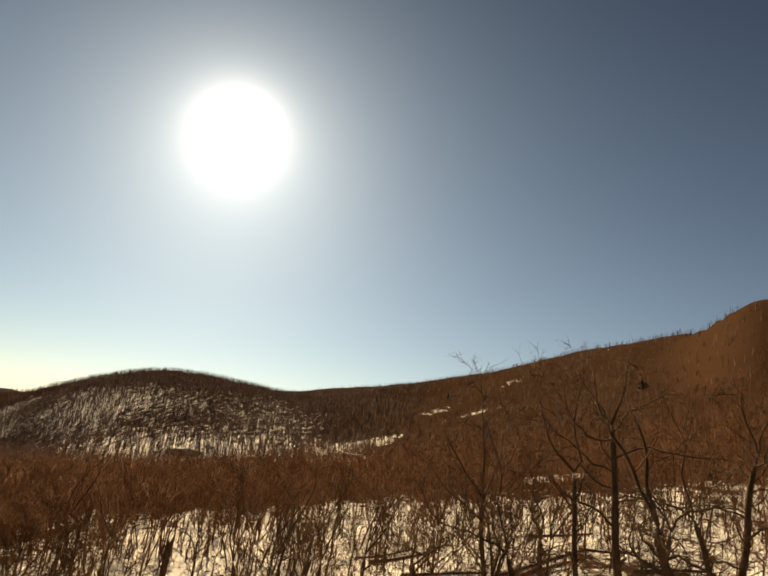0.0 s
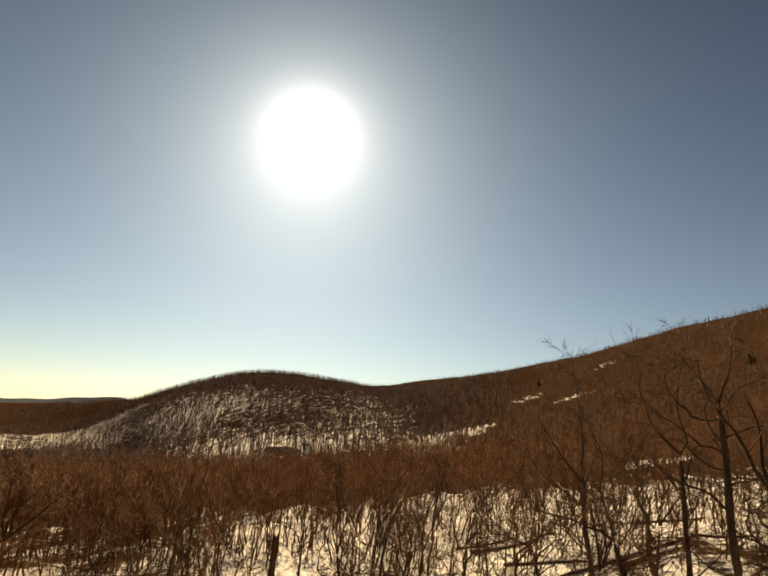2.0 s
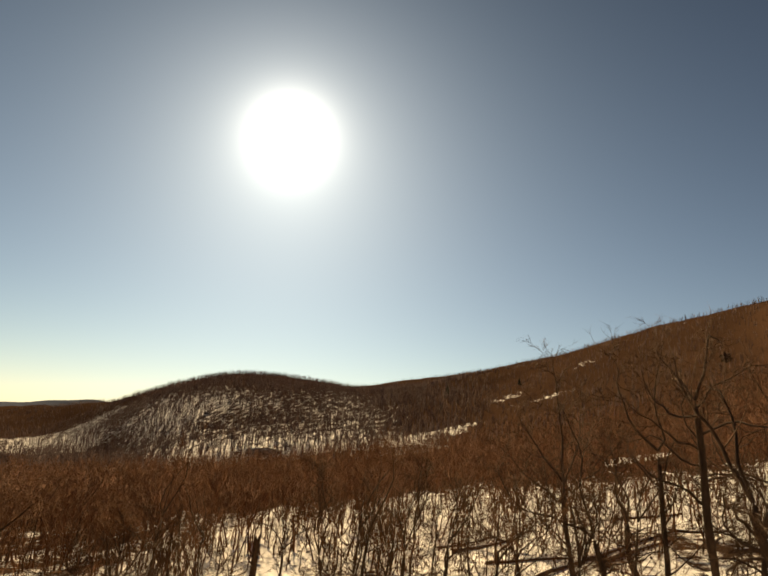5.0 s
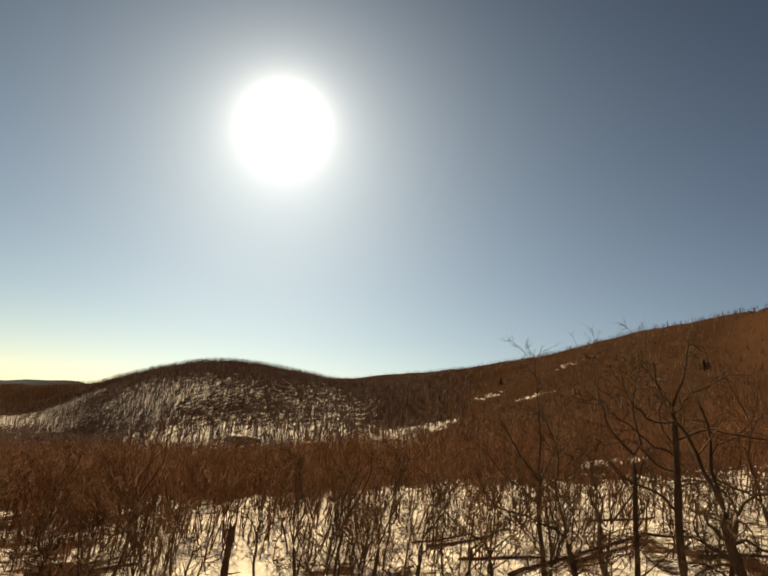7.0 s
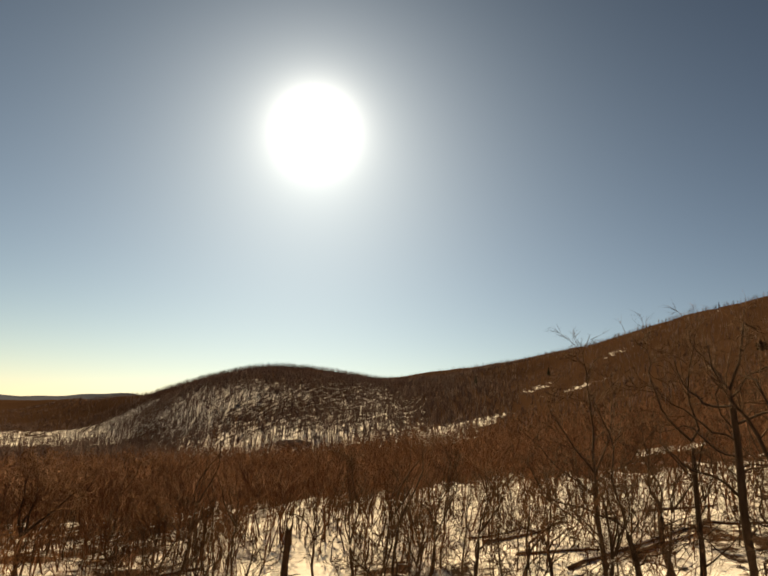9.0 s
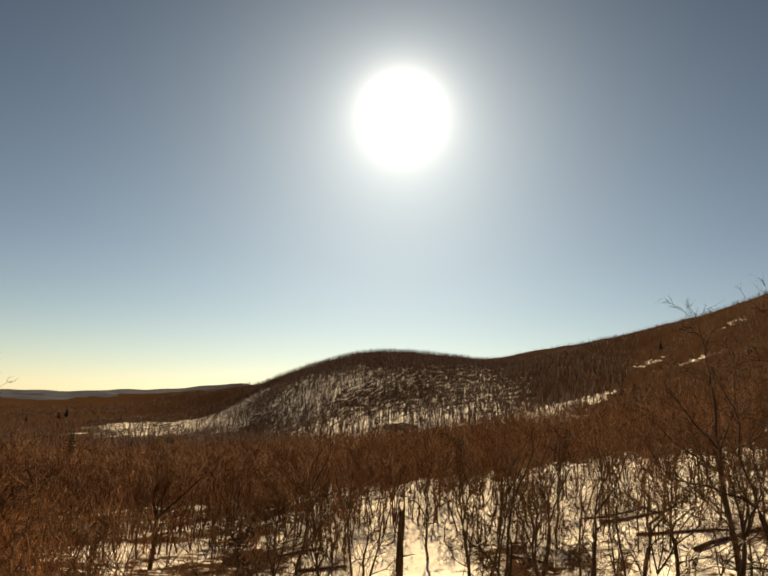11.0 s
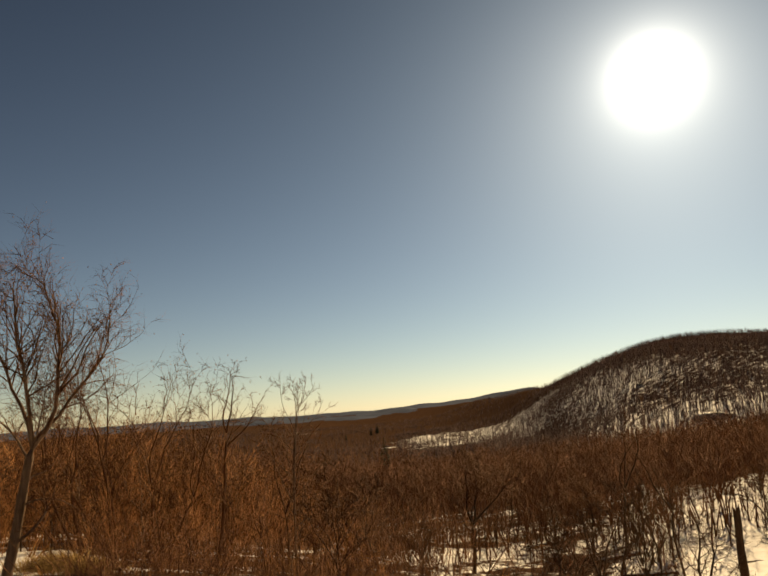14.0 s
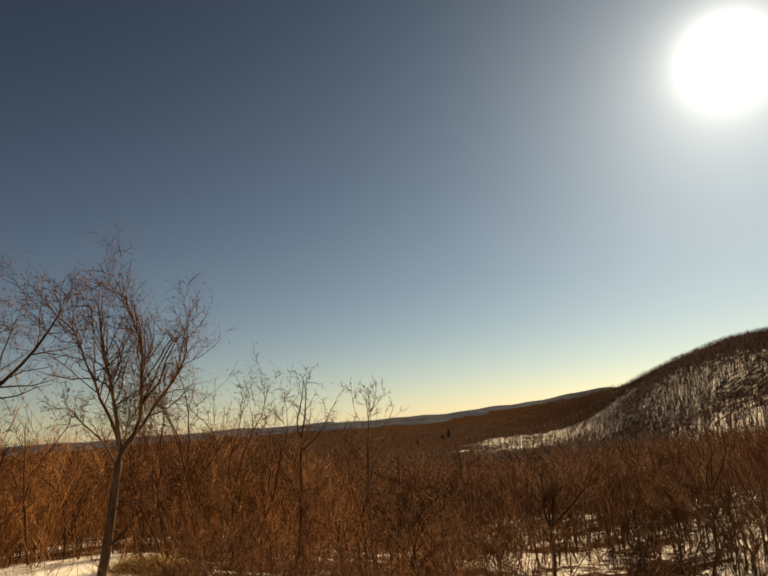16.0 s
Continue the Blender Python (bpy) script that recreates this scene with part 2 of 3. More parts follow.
def bareness(x, y):
    """How much leaf litter shows through the snow."""
    r, az = np.hypot(x, y), np.degrees(np.arctan2(-x, y))
    wooded = np.clip((az - 3) / 6, 0, 1)
    b = 0.44 + 0.06 * wooded * np.clip((r - 70) / 20, 0, 1) + 0.14 * np.clip((az - 22) / 6, 0, 1)
    b = b + (0.4 + 0.02 * (1 - wooded)) * np.clip((r - 100) / 50, 0, 1)
    b = np.where((r < 80) & (az > 38) & (az < 170), np.interp(az, [38, 46, 66, 69], [0.5, 0.57, 0.68, 0.6]) + 0.2 * (r < 19) * (az > 42), b)
    # the snowy shelf under the pale tree, with a ragged edge
    shelf = np.clip((az - 67) / 4 + 0.3 * waves(x, y, 11), 0, 1) * np.clip((36 - r) / 6, 0, 1) * np.clip((r - 6) / 6, 0, 1) * np.clip((130 - az) / 20, 0, 1)
    b = b + (0.46 - b) * shelf
    b = b + 0.06 * np.clip((11 - az) / 4, 0, 1) * np.clip((52 - r) / 8, 0, 1)
    flank = np.clip(2.0 - np.abs(az - 17.5) / 7.8, 0, 1) * np.clip((r - 420) / 100, 0, 1)
    b = np.where(r > 420, b + (0.5 + 0.3 * np.clip((r - 800) / 330, 0, 1) + 0.1 * waves(x, y, 330) - b) * flank, b)
    strip = np.clip(1.7 - np.abs(az - 35) / 7, 0, 1) * np.clip((r - 760) / 120, 0, 1) * np.clip((1230 - r) / 80, 0, 1)
    b = b + (0.5 + 0.1 * waves(x, y, 120) - b) * strip
    b = b + 0.03 * np.clip((0 - az) / 12, 0, 1) * np.clip((r - 200) / 200, 0, 1)
    meadow = np.clip(1.5 - np.abs(az - 4) / 3.5, 0, 1) * np.clip((r - 380) / 60, 0, 1) * np.clip((640 - r) / 60, 0, 1)
    b = b + (0.46 - b) * meadow
    for a0, r0, da, dr in ((-10.8, 790, 1.3, 26), (-8.0, 610, 3.0, 22), (-4.5, 700, 2.4, 22), (-1.0, 575, 1.6, 20), (47, 1550, 2.5, 40), (50.3, 1700, 3.4, 70), (50.6, 760, 2.2, 20)):
        b = b - 0.38 * np.exp(-((az - a0) / da) ** 2 - ((r - r0) / dr) ** 2)
    for a0, r0, da, dr in ((-17, 800, 4.5, 40), (-12, 930, 4, 40), (-21, 700, 3, 30), (-5, 1200, 4, 60)):
        b = b - 0.13 * np.exp(-((az - a0) / da) ** 2 - ((r - r0) / dr) ** 2)
    return np.clip(b, 0, 1.0) * (1 - open_snow(x, y))


def build_ground():
    azs = np.concatenate([np.arange(-45, 95, 0.45), np.arange(95, 315, 5.0)])
    rad = np.concatenate([[0.4], np.geomspace(2, 4900, 200)])
    A, Rr = np.meshgrid(np.radians(azs), rad, indexing="ij")
    x, y = -np.sin(A) * Rr, np.cos(A) * Rr
    z = ground_z(x, y)
    n, m = z.shape
    verts = np.stack([x, y, z], -1).reshape(-1, 3)
    verts = np.vstack([verts, [[0, 0, ground_z(0, 0)]]])
    i = np.arange(n)[:, None]
    j = np.arange(m - 1)[None, :]
    a, b = i * m + j, ((i + 1) % n) * m + j
    q1 = np.stack([a, a + 1, b + 1], -1).reshape(-1, 3)
    q2 = np.stack([a, b + 1, b], -1).reshape(-1, 3)
    fan = np.stack([np.full(n, n * m), np.arange(n) * m, ((np.arange(n) + 1) % n) * m], -1)
    tris = np.vstack([q1, q2, fan])[:, ::-1]
    me = tri_mesh("ground", verts, tris, [GROUND], smooth=True)
    at = me.attributes.new("bare", "FLOAT", "POINT")
    at.data.foreach_set("value", bareness(verts[:, 0], verts[:, 1]).astype(np.float32))
    return tagged(new("ground", me), "snowy hillside with patches of leaf litter and bare soil", "ground", kind="structure")


build_ground()


# ---------------------------------------------------------------- trees
class Wood:
    """Collects tapered round branches for one mesh."""

    def __init__(self):
        self.v, self.f, self.n = [], [], 0

    def tube(self, pts, radii, sides, tip=True):
        pts = np.asarray(pts, float)
        d = np.gradient(pts, axis=0)
        d /= np.linalg.norm(d, axis=1)[:, None] + 1e-9
        ref = np.array([0.31, 0.95, 0.05]) if abs(d[0, 2]) > 0.6 else np.array([0, 0, 1.0])
        u = np.cross(d, ref)
        u /= np.linalg.norm(u, axis=1)[:, None] + 1e-9
        w = np.cross(d, u)
        th = np.arange(sides) * 2 * math.pi / sides
        k = len(pts) - (1 if tip else 0)
        ring = (pts[:k, None] + np.asarray(radii)[:k, None, None]
                * (u[:k, None] * np.cos(th)[None, :, None] + w[:k, None] * np.sin(th)[None, :, None]))
        self.v.append(ring.reshape(-1, 3))
        s = np.arange(sides)
        for q in range(k - 1):
            a, b = self.n + q * sides, self.n + (q + 1) * sides
            s2 = (s + 1) % sides
            self.f.append(np.stack([a + s, a + s2, b + s2], 1))
            self.f.append(np.stack([a + s, b + s2, b + s], 1))
        if tip:
            self.v.append(pts[-1:])
            a, t = self.n + (k - 1) * sides, self.n + k * sides
            self.f.append(np.stack([a + s, a + (s + 1) % sides, np.full(sides, t)], 1))
            self.n += 1
        self.n += k * sides

    def mesh(self, name, mat):
        return tri_mesh(name, np.vstack(self.v), np.vstack(self.f), [mat], smooth=True)


def path_of(rng, p, d, length, steps, wander, lift):
    pts = [np.array(p, float)]
    d = np.array(d, float) / np.linalg.norm(d)
    for _ in range(steps):
        d = d + rng.normal(0, wander, 3) + np.array([0, 0, lift])
        d /= np.linalg.norm(d)
        pts.append(pts[-1] + d * length / steps)
    return np.array(pts)


def along(pts, t):
    f = t * (len(pts) - 1)
    i = min(int(f), len(pts) - 2)
    return pts[i] + (pts[i + 1] - pts[i]) * (f - i), pts[i + 1] - pts[i]


def side_way(rng, d, spread):
    d = d / np.linalg.norm(d)
    r = rng.normal(0, 1, 3)
    r -= d * (r @ d)
    r /= np.linalg.norm(r)
    return d * math.cos(spread) + r * math.sin(spread)


def part(name, mesh_data, parent, label=""):
    ob = new(name, mesh_data)
    ob.parent = parent
    return tagged(ob, label) if label else ob


def sprout(rng, w, base, way, length, r0, kids, thin, gnarl, tips):
    """A crooked branch with side twigs and finer tips on them. kids: twigs on the branch, tips on a twig."""
    bp = path_of(rng, base, way, length, 4, 0.2 * gnarl, 0.05)
    w.tube(bp, np.maximum(r0 * np.linspace(1, 0.3, 5), thin), 3)
    for _ in range(kids[0]):
        t = rng.uniform(0.12, 1)
        p, d = along(bp, t)
        tp = path_of(rng, p, side_way(rng, d, rng.uniform(0.45, 1.1)), length * rng.uniform(0.28, 0.6) * (1.15 - 0.55 * t), 2, 0.25 * gnarl, 0.06)
        w.tube(tp, thin * np.array([1.35, 1.0, 0.5]), 3)
        for _ in range(kids[1]):
            p3, d3 = along(tp, rng.uniform(0.1, 1))
            q = path_of(rng, p3, side_way(rng, d3, rng.uniform(0.4, 1.2)), rng.uniform(0.14, 0.42) * min(1.3, length), 1, 0.1, 0.05)
            w.tube(q, thin * np.array([0.85, 0.35]), 3)
            tips.append(q[-1])


def bare_tree(seed, height, girth, crotch=0.45, limbs=6, spread=0.6, branches=8, kids=(5, 3), wood=None, stems=1, twig_r=0.006, keep_limbs=False, leaders=(), leaves=0, gnarl=1.0, tilt=(0, 0), twig_wood=None):
    """One leafless tree, an Empty at its foot: a trunk that divides at the crotch into leaders, which carry crooked branches and twigs."""
    rng = np.random.RandomState(seed)
    wood = wood or BARK
    root = new("bare_tree")
    crown, bough, foliage, boughs, tips = Wood(), Wood(), Wood(), [], []
    for s in range(stems):
        trunk = Wood()
        d0 = np.array((tilt[0] + rng.normal(0, 0.03), tilt[1] + rng.normal(0, 0.03), 1)) if stems == 1 else np.array((rng.normal(0, 0.3), rng.normal(0, 0.3), 1))
        h = height * (1 if s == 0 else rng.uniform(0.65, 0.95))
        g = girth * (1 if s == 0 else rng.uniform(0.6, 0.9))
        n = 11
        u = np.linspace(0, 1, n + 1)[:, None]
        tp = d0 * (u * (h * crotch + 0.5) - 0.5)
        for k in (1, 2, 3.3):
            tp = tp + np.sin(u * k * 3.1 + rng.uniform(0, 6.28)) * np.append(rng.normal(0, 1, 2), 0) * 0.018 * h * crotch * gnarl / k * np.minimum(1, u * 4)
        tr = g * np.linspace(1.05, 1 - 0.62 * crotch, n + 1)
        tr *= 1 + rng.normal(0, 0.06, n + 1)
        tr[0] *= 1.5
        tr[1] *= 1.15
        trunk.tube(tp, tr, 8 if keep_limbs else 5)
        part("trunk", trunk.mesh("trunk", wood), root)
        plans = [(t, np.array((dx, dy, dz), float), ln, g * thick) for t, dx, dy, dz, ln, thick in leaders]
        # the leaders that carry the crown on
        turn = rng.uniform(0, 6.28)
        for i in range(0 if leaders else 3):
            a = turn + i * 2.1 + rng.uniform(-0.4, 0.4)
            k = rng.uniform(0.25, 0.8) * spread
            plans.append((0.99, np.array((math.sin(a) * k, math.cos(a) * k, 1)), h * (1 - crotch) * rng.uniform(0.75, 1.05), g * rng.uniform(0.42, 0.62)))
        for i in range(limbs):
            t = 0.35 + 0.62 * (i + rng.uniform(0, 0.9)) / limbs
            p, dv = along(tp, t)
            plans.append((t, side_way(rng, dv, spread * rng.uniform(1.0, 1.9)), h * rng.uniform(0.16, 0.34), g * rng.uniform(0.16, 0.34)))
        for t, way, ln, lr in plans:
            p, dv = along(tp, t)
            steps = 9 if keep_limbs else 5
            lp = path_of(rng, p, way, ln, steps, 0.15 * gnarl, 0.055)
            lr = max(lr, twig_r * 2)
            b = Wood() if keep_limbs else bough
            crown = Wood() if keep_limbs else crown
            rad = np.maximum(lr * np.linspace(1, 0.2, steps + 1), twig_r * 1.2)
            b.tube(lp, rad, 6 if keep_limbs else 4)
            if keep_limbs:
                boughs.append((b, crown))
            for _ in range(max(2, int(branches * min(1.6, ln / (0.4 * h))))):
                t2 = rng.uniform(0.18, 1) ** 0.8
                p2, d2 = along(lp, t2)
                sprout(rng, crown, p2, side_way(rng, d2, rng.uniform(0.4, 1.0)), max(0.5, ln * rng.uniform(0.25, 0.55) * (1.2 - 0.6 * t2)),
                       np.interp(t2, np.linspace(0, 1, steps + 1), rad) * 0.55, kids, twig_r, gnarl, tips)
    for q in tips:
        if rng.rand() < leaves:
            q = q + rng.normal(0, 0.015, 3)
            foliage.tube([q, q + rng.normal(0, 0.015, 3) - (0, 0, 0.02), q + rng.normal(0, 0.02, 3) - (0, 0, 0.05)], [0.004, 0.014, 0.003], 4)
    for b, tw in boughs:
        limb = part("limb", b.mesh("limb", wood), root)
        if tw.n:
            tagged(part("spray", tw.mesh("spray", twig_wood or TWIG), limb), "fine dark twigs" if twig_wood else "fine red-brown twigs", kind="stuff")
    if not boughs:
        part("limb_frame", bough.mesh("limb_frame", wood), root)
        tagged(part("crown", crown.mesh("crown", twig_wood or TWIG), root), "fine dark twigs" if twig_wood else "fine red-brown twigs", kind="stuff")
    if foliage.n:
        part("dry_leaves", foliage.mesh("dry_leaves", DEAD_LEAF), root, "a few dry brown leaves")
    return root


def put(ob, az, r, turn=0.0, size=1.0, sink=0.0):
    x, y, z = spot(az, r)
    ob.matrix_world = Matrix.Translation((x, y, z - sink)) @ Matrix.Rotation(turn, 4, "Z") @ Matrix.Scale(size, 4)
    return ob


# -------- trees that stand out
HERO = [
    # bearing, distance, seed, height, trunk radius, crotch, limbs, spread, branches, gnarl, bark, leaves, lean to the right, leaders, label
    # a leader: share of the trunk, way (right, ahead, up), length, share of the girth
    (72.2, 18.0, 11, 7.6, 0.125, 0.39, 3, 0.6, 19, 1.25, BARK_PALE, 0.12, 0.09,
     ((0.99, -0.15, 0.1, 1.0, 4.4, 0.46), (0.99, 0.12, -0.1, 1.0, 4.4, 0.4), (0.97, 0.6, 0.0, 0.95, 4.7, 0.5), (0.9, -0.85, 0.2, 0.75, 2.2, 0.28),
      (0.99, 0.3, 0.3, 1.0, 4.2, 0.42), (0.6, 0.75, -0.2, 0.45, 1.6, 0.22)),
     "pale-barked bare tree with forked crooked limbs on snow"),
    (81.4, 17.0, 12, 7.8, 0.12, 0.4, 4, 0.6, 13, 1.2, BARK, 0.1, 0.0,
     ((0.99, 0.12, 0, 1.0, 4.0, 0.5), (0.99, -0.35, 0, 1.0, 4.2, 0.45), (0.97, 0.0, 0.3, 1, 4.2, 0.45), (0.7, 0.8, 0, 0.6, 1.6, 0.25)),
     "bare tree with a dense crown of thin twigs"),
    (64.6, 21.0, 13, 7.4, 0.05, 0.4, 6, 0.5, 8, 1.2, BARK_WARM, 0.3, 0.05, (), "young bare tree with a few dry leaves"),
    (67.3, 22.0, 31, 6.8, 0.05, 0.35, 6, 0.5, 8, 1.2, BARK_WARM, 0.22, 0.05, (), "thin bare tree with dry leaves beside brush"),
    (61.8, 22.0, 32, 6.6, 0.05, 0.35, 6, 0.5, 8, 1.2, BARK_WARM, 0.2, 0.15, (), "small bare tree with upswept twigs in brush"),
    (57.4, 22.5, 14, 7.2, 0.06, 0.62, 6, 0.7, 8, 1.0, BARK_WARM, 0.03, 0.05,
     ((0.99, -0.45, 0.1, 1.0, 2.2, 0.55), (0.99, 0.2, 0, 1.0, 2.2, 0.6), (0.9, 0.7, 0, 0.7, 2.2, 0.5), (0.6, -0.8, 0, 0.6, 2.2, 0.4)), "slim bare tree with a fanned crown in undergrowth"),
    (51.0, 25.0, 15, 6.8, 0.05, 0.93, 20, 0.5, 7, 0.6, BARK_PALE, 0.0, 0.04, ((0.97, -0.3, 0, 1.0, 0.8, 0.25), (0.97, 0.25, 0, 1.0, 0.9, 0.25), (0.45, -0.6, 0, 0.9, 2.4, 0.3)), "slender upright bare sapling with short side branches"),
    (36.3, 42.0, 16, 8.0, 0.14, 0.36, 4, 0.75, 14, 1.1, BARK, 0.0, 0.05,
     ((0.99, -0.7, 0, 0.95, 4.4, 0.6), (0.99, 0.6, 0, 0.95, 4.2, 0.55), (0.97, -0.15, 0.4, 1.0, 4.2, 0.5), (0.97, 0.2, -0.3, 1, 4.0, 0.5), (0.8, 0.85, 0, 0.5, 2.6, 0.35)),
     "dark bare tree with a broad rounded crown"),
    (-19.2, 23.0, 17, 10.6, 0.155, 0.7, 8, 0.85, 7, 1.9, BARK, 0.0, 0.02,
     ((0.99, 0.55, 0, 0.9, 3.9, 0.42), (0.99, -0.5, 0.2, 0.9, 2.6, 0.36), (0.96, 0.9, 0.2, 0.35, 2.8, 0.3), (0.86, 0.95, 0, 0.15, 4.0, 0.4), (0.8, -0.9, 0, 0.3, 3.4, 0.36), (0.7, 0.85, 0.2, 0.1, 3.4, 0.32)),
     "gnarled dark bare tree with spreading limbs"),
    (-16.6, 27.0, 18, 12.0, 0.12, 0.55, 7, 0.8, 8, 1.5, BARK, 0.0, -0.03, ((0.99, -0.3, 0, 1, 5.0, 0.6), (0.99, 0.35, 0, 1, 4.6, 0.55), (0.8, -0.8, 0, 0.5, 3.4, 0.4)), "tall bare tree with an open crown"),
    (-10.2, 32.0, 19, 13.0, 0.14, 0.45, 6, 0.6, 9, 1.0, BARK, 0.0, -0.13, ((0.99, -0.15, 0, 1.0, 6.0, 0.62), (0.99, -0.5, 0, 0.9, 4.6, 0.5), (0.97, 0.3, 0, 1.0, 4.8, 0.5), (0.85, -0.75, 0.1, 0.7, 4.6, 0.4)), "tall leaning bare tree with upswept fine branches"),
    (-26.0, 19.0, 20, 8.6, 0.16, 0.45, 6, 0.95, 9, 1.9, BARK, 0.0, -0.3, ((0.99, -0.75, 0, 0.75, 4.6, 0.6), (0.99, 0.1, 0, 1.0, 4.2, 0.5), (0.8, 0.8, 0, 0.3, 3.4, 0.4), (0.7, -0.9, 0, 0.0, 3.6, 0.4)), "dark leaning bare tree with crossed branches"),
    (-22.8, 26.0, 33, 9.4, 0.12, 0.45, 7, 0.9, 9, 1.9, BARK, 0.0, 0.1, ((0.99, 0.6, 0, 0.8, 4.2, 0.55), (0.99, -0.5, 0, 0.9, 4.6, 0.5), (0.7, -0.9, 0, 0.3, 3.6, 0.4)), "bare tree with tangled wide branches"),
    (-13.4, 25.0, 34, 9.0, 0.12, 0.4, 5, 0.8, 9, 1.8, BARK, 0.0, -0.25, ((0.99, -0.8, 0, 0.6, 4.6, 0.6), (0.99, 0.05, 0, 1.0, 5.0, 0.55), (0.7, 0.8, 0, 0.5, 3.0, 0.4)), "crooked bare tree with a long leaning limb"),
    (19.0, 29.0, 21, 5.6, 0.11, 0.3, 3, 0.7, 9, 1.6, BARK, 0.0, 0.0, ((0.99, -0.55, 0, 0.9, 3.4, 0.7), (0.99, 0.5, 0, 1.0, 3.4, 0.65), (0.9, 0.9, 0, 0.5, 2.2, 0.4)), "low forked dark tree in a snowy clearing"),
    (4.3, 36.0, 22, 8.0, 0.12, 0.45, 5, 0.7, 10, 1.6, BARK, 0.0, 0.1, (), "bare tree with a bent dark trunk"),
    (-3.0, 30.0, 23, 7.4, 0.11, 0.4, 5, 0.7, 10, 1.7, BARK, 0.0, 0.15, (), "bare tree with a crooked trunk above snow"),
    (10.2, 38.0, 35, 8.0, 0.11, 0.4, 5, 0.65, 10, 1.5, BARK, 0.0, -0.05, (), "forked dark bare tree at the edge of a clearing"),
]
STANDOUTS = {}
for az, r, seed, h, g, crotch, limbs, spread, br, gnarl, wood, dry, lean, leaders, label in HERO:
    t = bare_tree(seed, h, g, crotch, limbs, spread, br, (4, 2) if seed in (14, 15) else (5, 2) if seed in (13, 31, 32) else (7, 4), wood, 2 if seed in (13, 31, 32) else 1,
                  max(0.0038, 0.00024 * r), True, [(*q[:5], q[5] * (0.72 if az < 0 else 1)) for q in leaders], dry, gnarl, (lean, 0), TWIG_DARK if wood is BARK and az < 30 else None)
    put(tagged(t, label, "tree"), az, r, radians(az))
    STANDOUTS[seed] = t
# more of the same dark trees on the slope to the right of the clearing
for seed, az, r, turn, size in ((17, -28.5, 27, 2.1, 0.95), (20, -15.0, 34, 0.9, 1.0), (33, -6.0, 27, 3.0, 0.8), (34, 0.8, 31, 4.2, 0.85), (22, -9.8, 24, 1.3, 0.8),
                                (21, 7.2, 30, 2.6, 1.0), (23, 13.8, 47, 5.0, 0.9), (35, 22.6, 34, 1.1, 0.75), (34, -27.0, 34, 5.6, 1.2), (16, 26.6, 47, 2.2, 0.8)):
    x, y, z = spot(az, r)
    copy_thing(STANDOUTS[seed], Matrix.Translation((x, y, z)) @ Matrix.Rotation(turn, 4, "Z") @ Matrix.Scale(size, 4))


def snag():
    """The broken-off dead trunk in the clearing."""
    rng = np.random.RandomState(3)
    root = new("dead_tree_trunk")
    bm = bmesh.new()
    rings = []
    levels = 14
    for k in range(levels):
        t = k / (levels - 1)
        z = -0.5 + 5.6 * t
        ring = []
        for a in range(12):
            th = a / 12 * 6.283
            rr = (0.2 - 0.07 * t) * (1 + 0.12 * math.sin(3 * th + k) + rng.normal(0, 0.04))
            zz = z + (rng.uniform(-0.7, 0.5) if k == levels - 1 else 0)
            ring.append(bm.verts.new((rr * math.cos(th) + 0.12 * t, rr * math.sin(th), zz)))
        rings.append(ring)
    for p, q in zip(rings, rings[1:]):
        for a in range(12):
            bm.faces.new((p[a], p[(a + 1) % 12], q[(a + 1) % 12], q[a]))
    bm.faces.new(rings[-1])
    me = bpy.data.meshes.new("trunk")
    bm.to_mesh(me)
    bm.free()
    me.materials.append(SNAG)
    part("trunk", me, root)
    for zz, ang, ln in ((3.2, 0.4, 0.8), (4.1, 2.8, 0.5), (2.2, 4.4, 0.7), (4.6, 1.7, 0.35)):
        w = Wood()
        w.tube(path_of(rng, (0.05, 0, zz), (math.cos(ang), math.sin(ang), 0.5), ln, 4, 0.15, 0), 0.045 * (1 - np.linspace(0, 0.7, 5)), 6)
        part("broken_branch", w.mesh("broken_branch", SNAG), root)
    return tagged(root, "broken-off dead tree trunk standing in a snowy clearing", "dead tree")


put(snag(), 16.2, 30.0)

# -------- nearby trees, countable, of a few kinds
KINDS = []
for k, (h, g, fork, limbs, spread, stems) in enumerate((
        (8.5, 0.085, 0.4, 6, 0.75, 1), (9.5, 0.095, 0.5, 6, 0.7, 1), (7.0, 0.06, 0.35, 6, 0.7, 1),
        (6.0, 0.055, 0.35, 2, 0.7, 3), (10.5, 0.095, 0.55, 6, 0.65, 1), (5.0, 0.045, 0.3, 2, 0.7, 3))):
    KINDS.append(tagged(bare_tree(40 + k, h, g, fork, limbs, spread, 6 if stems == 1 else 4, (4, 2), BARK, stems, 0.0105, gnarl=1.6, tilt=((-0.12, 0.1, 0.15, 0, 0.05, 0)[k], 0), twig_wood=TWIG_DARK if k % 2 else None),
                        ("slim bare tree with a narrow brown crown", "tall bare tree with upright branches", "thin bare sapling with fine twigs",
                         "many-stemmed bare bush tree", "high bare forest tree with a bare lower trunk", "low many-stemmed bare shrub")[k],
                        ("tree", "tree", "sapling", "bush", "tree", "shrub")[k], "trees on the slope below the ledge"))
rng = np.random.RandomState(8)
spots = []
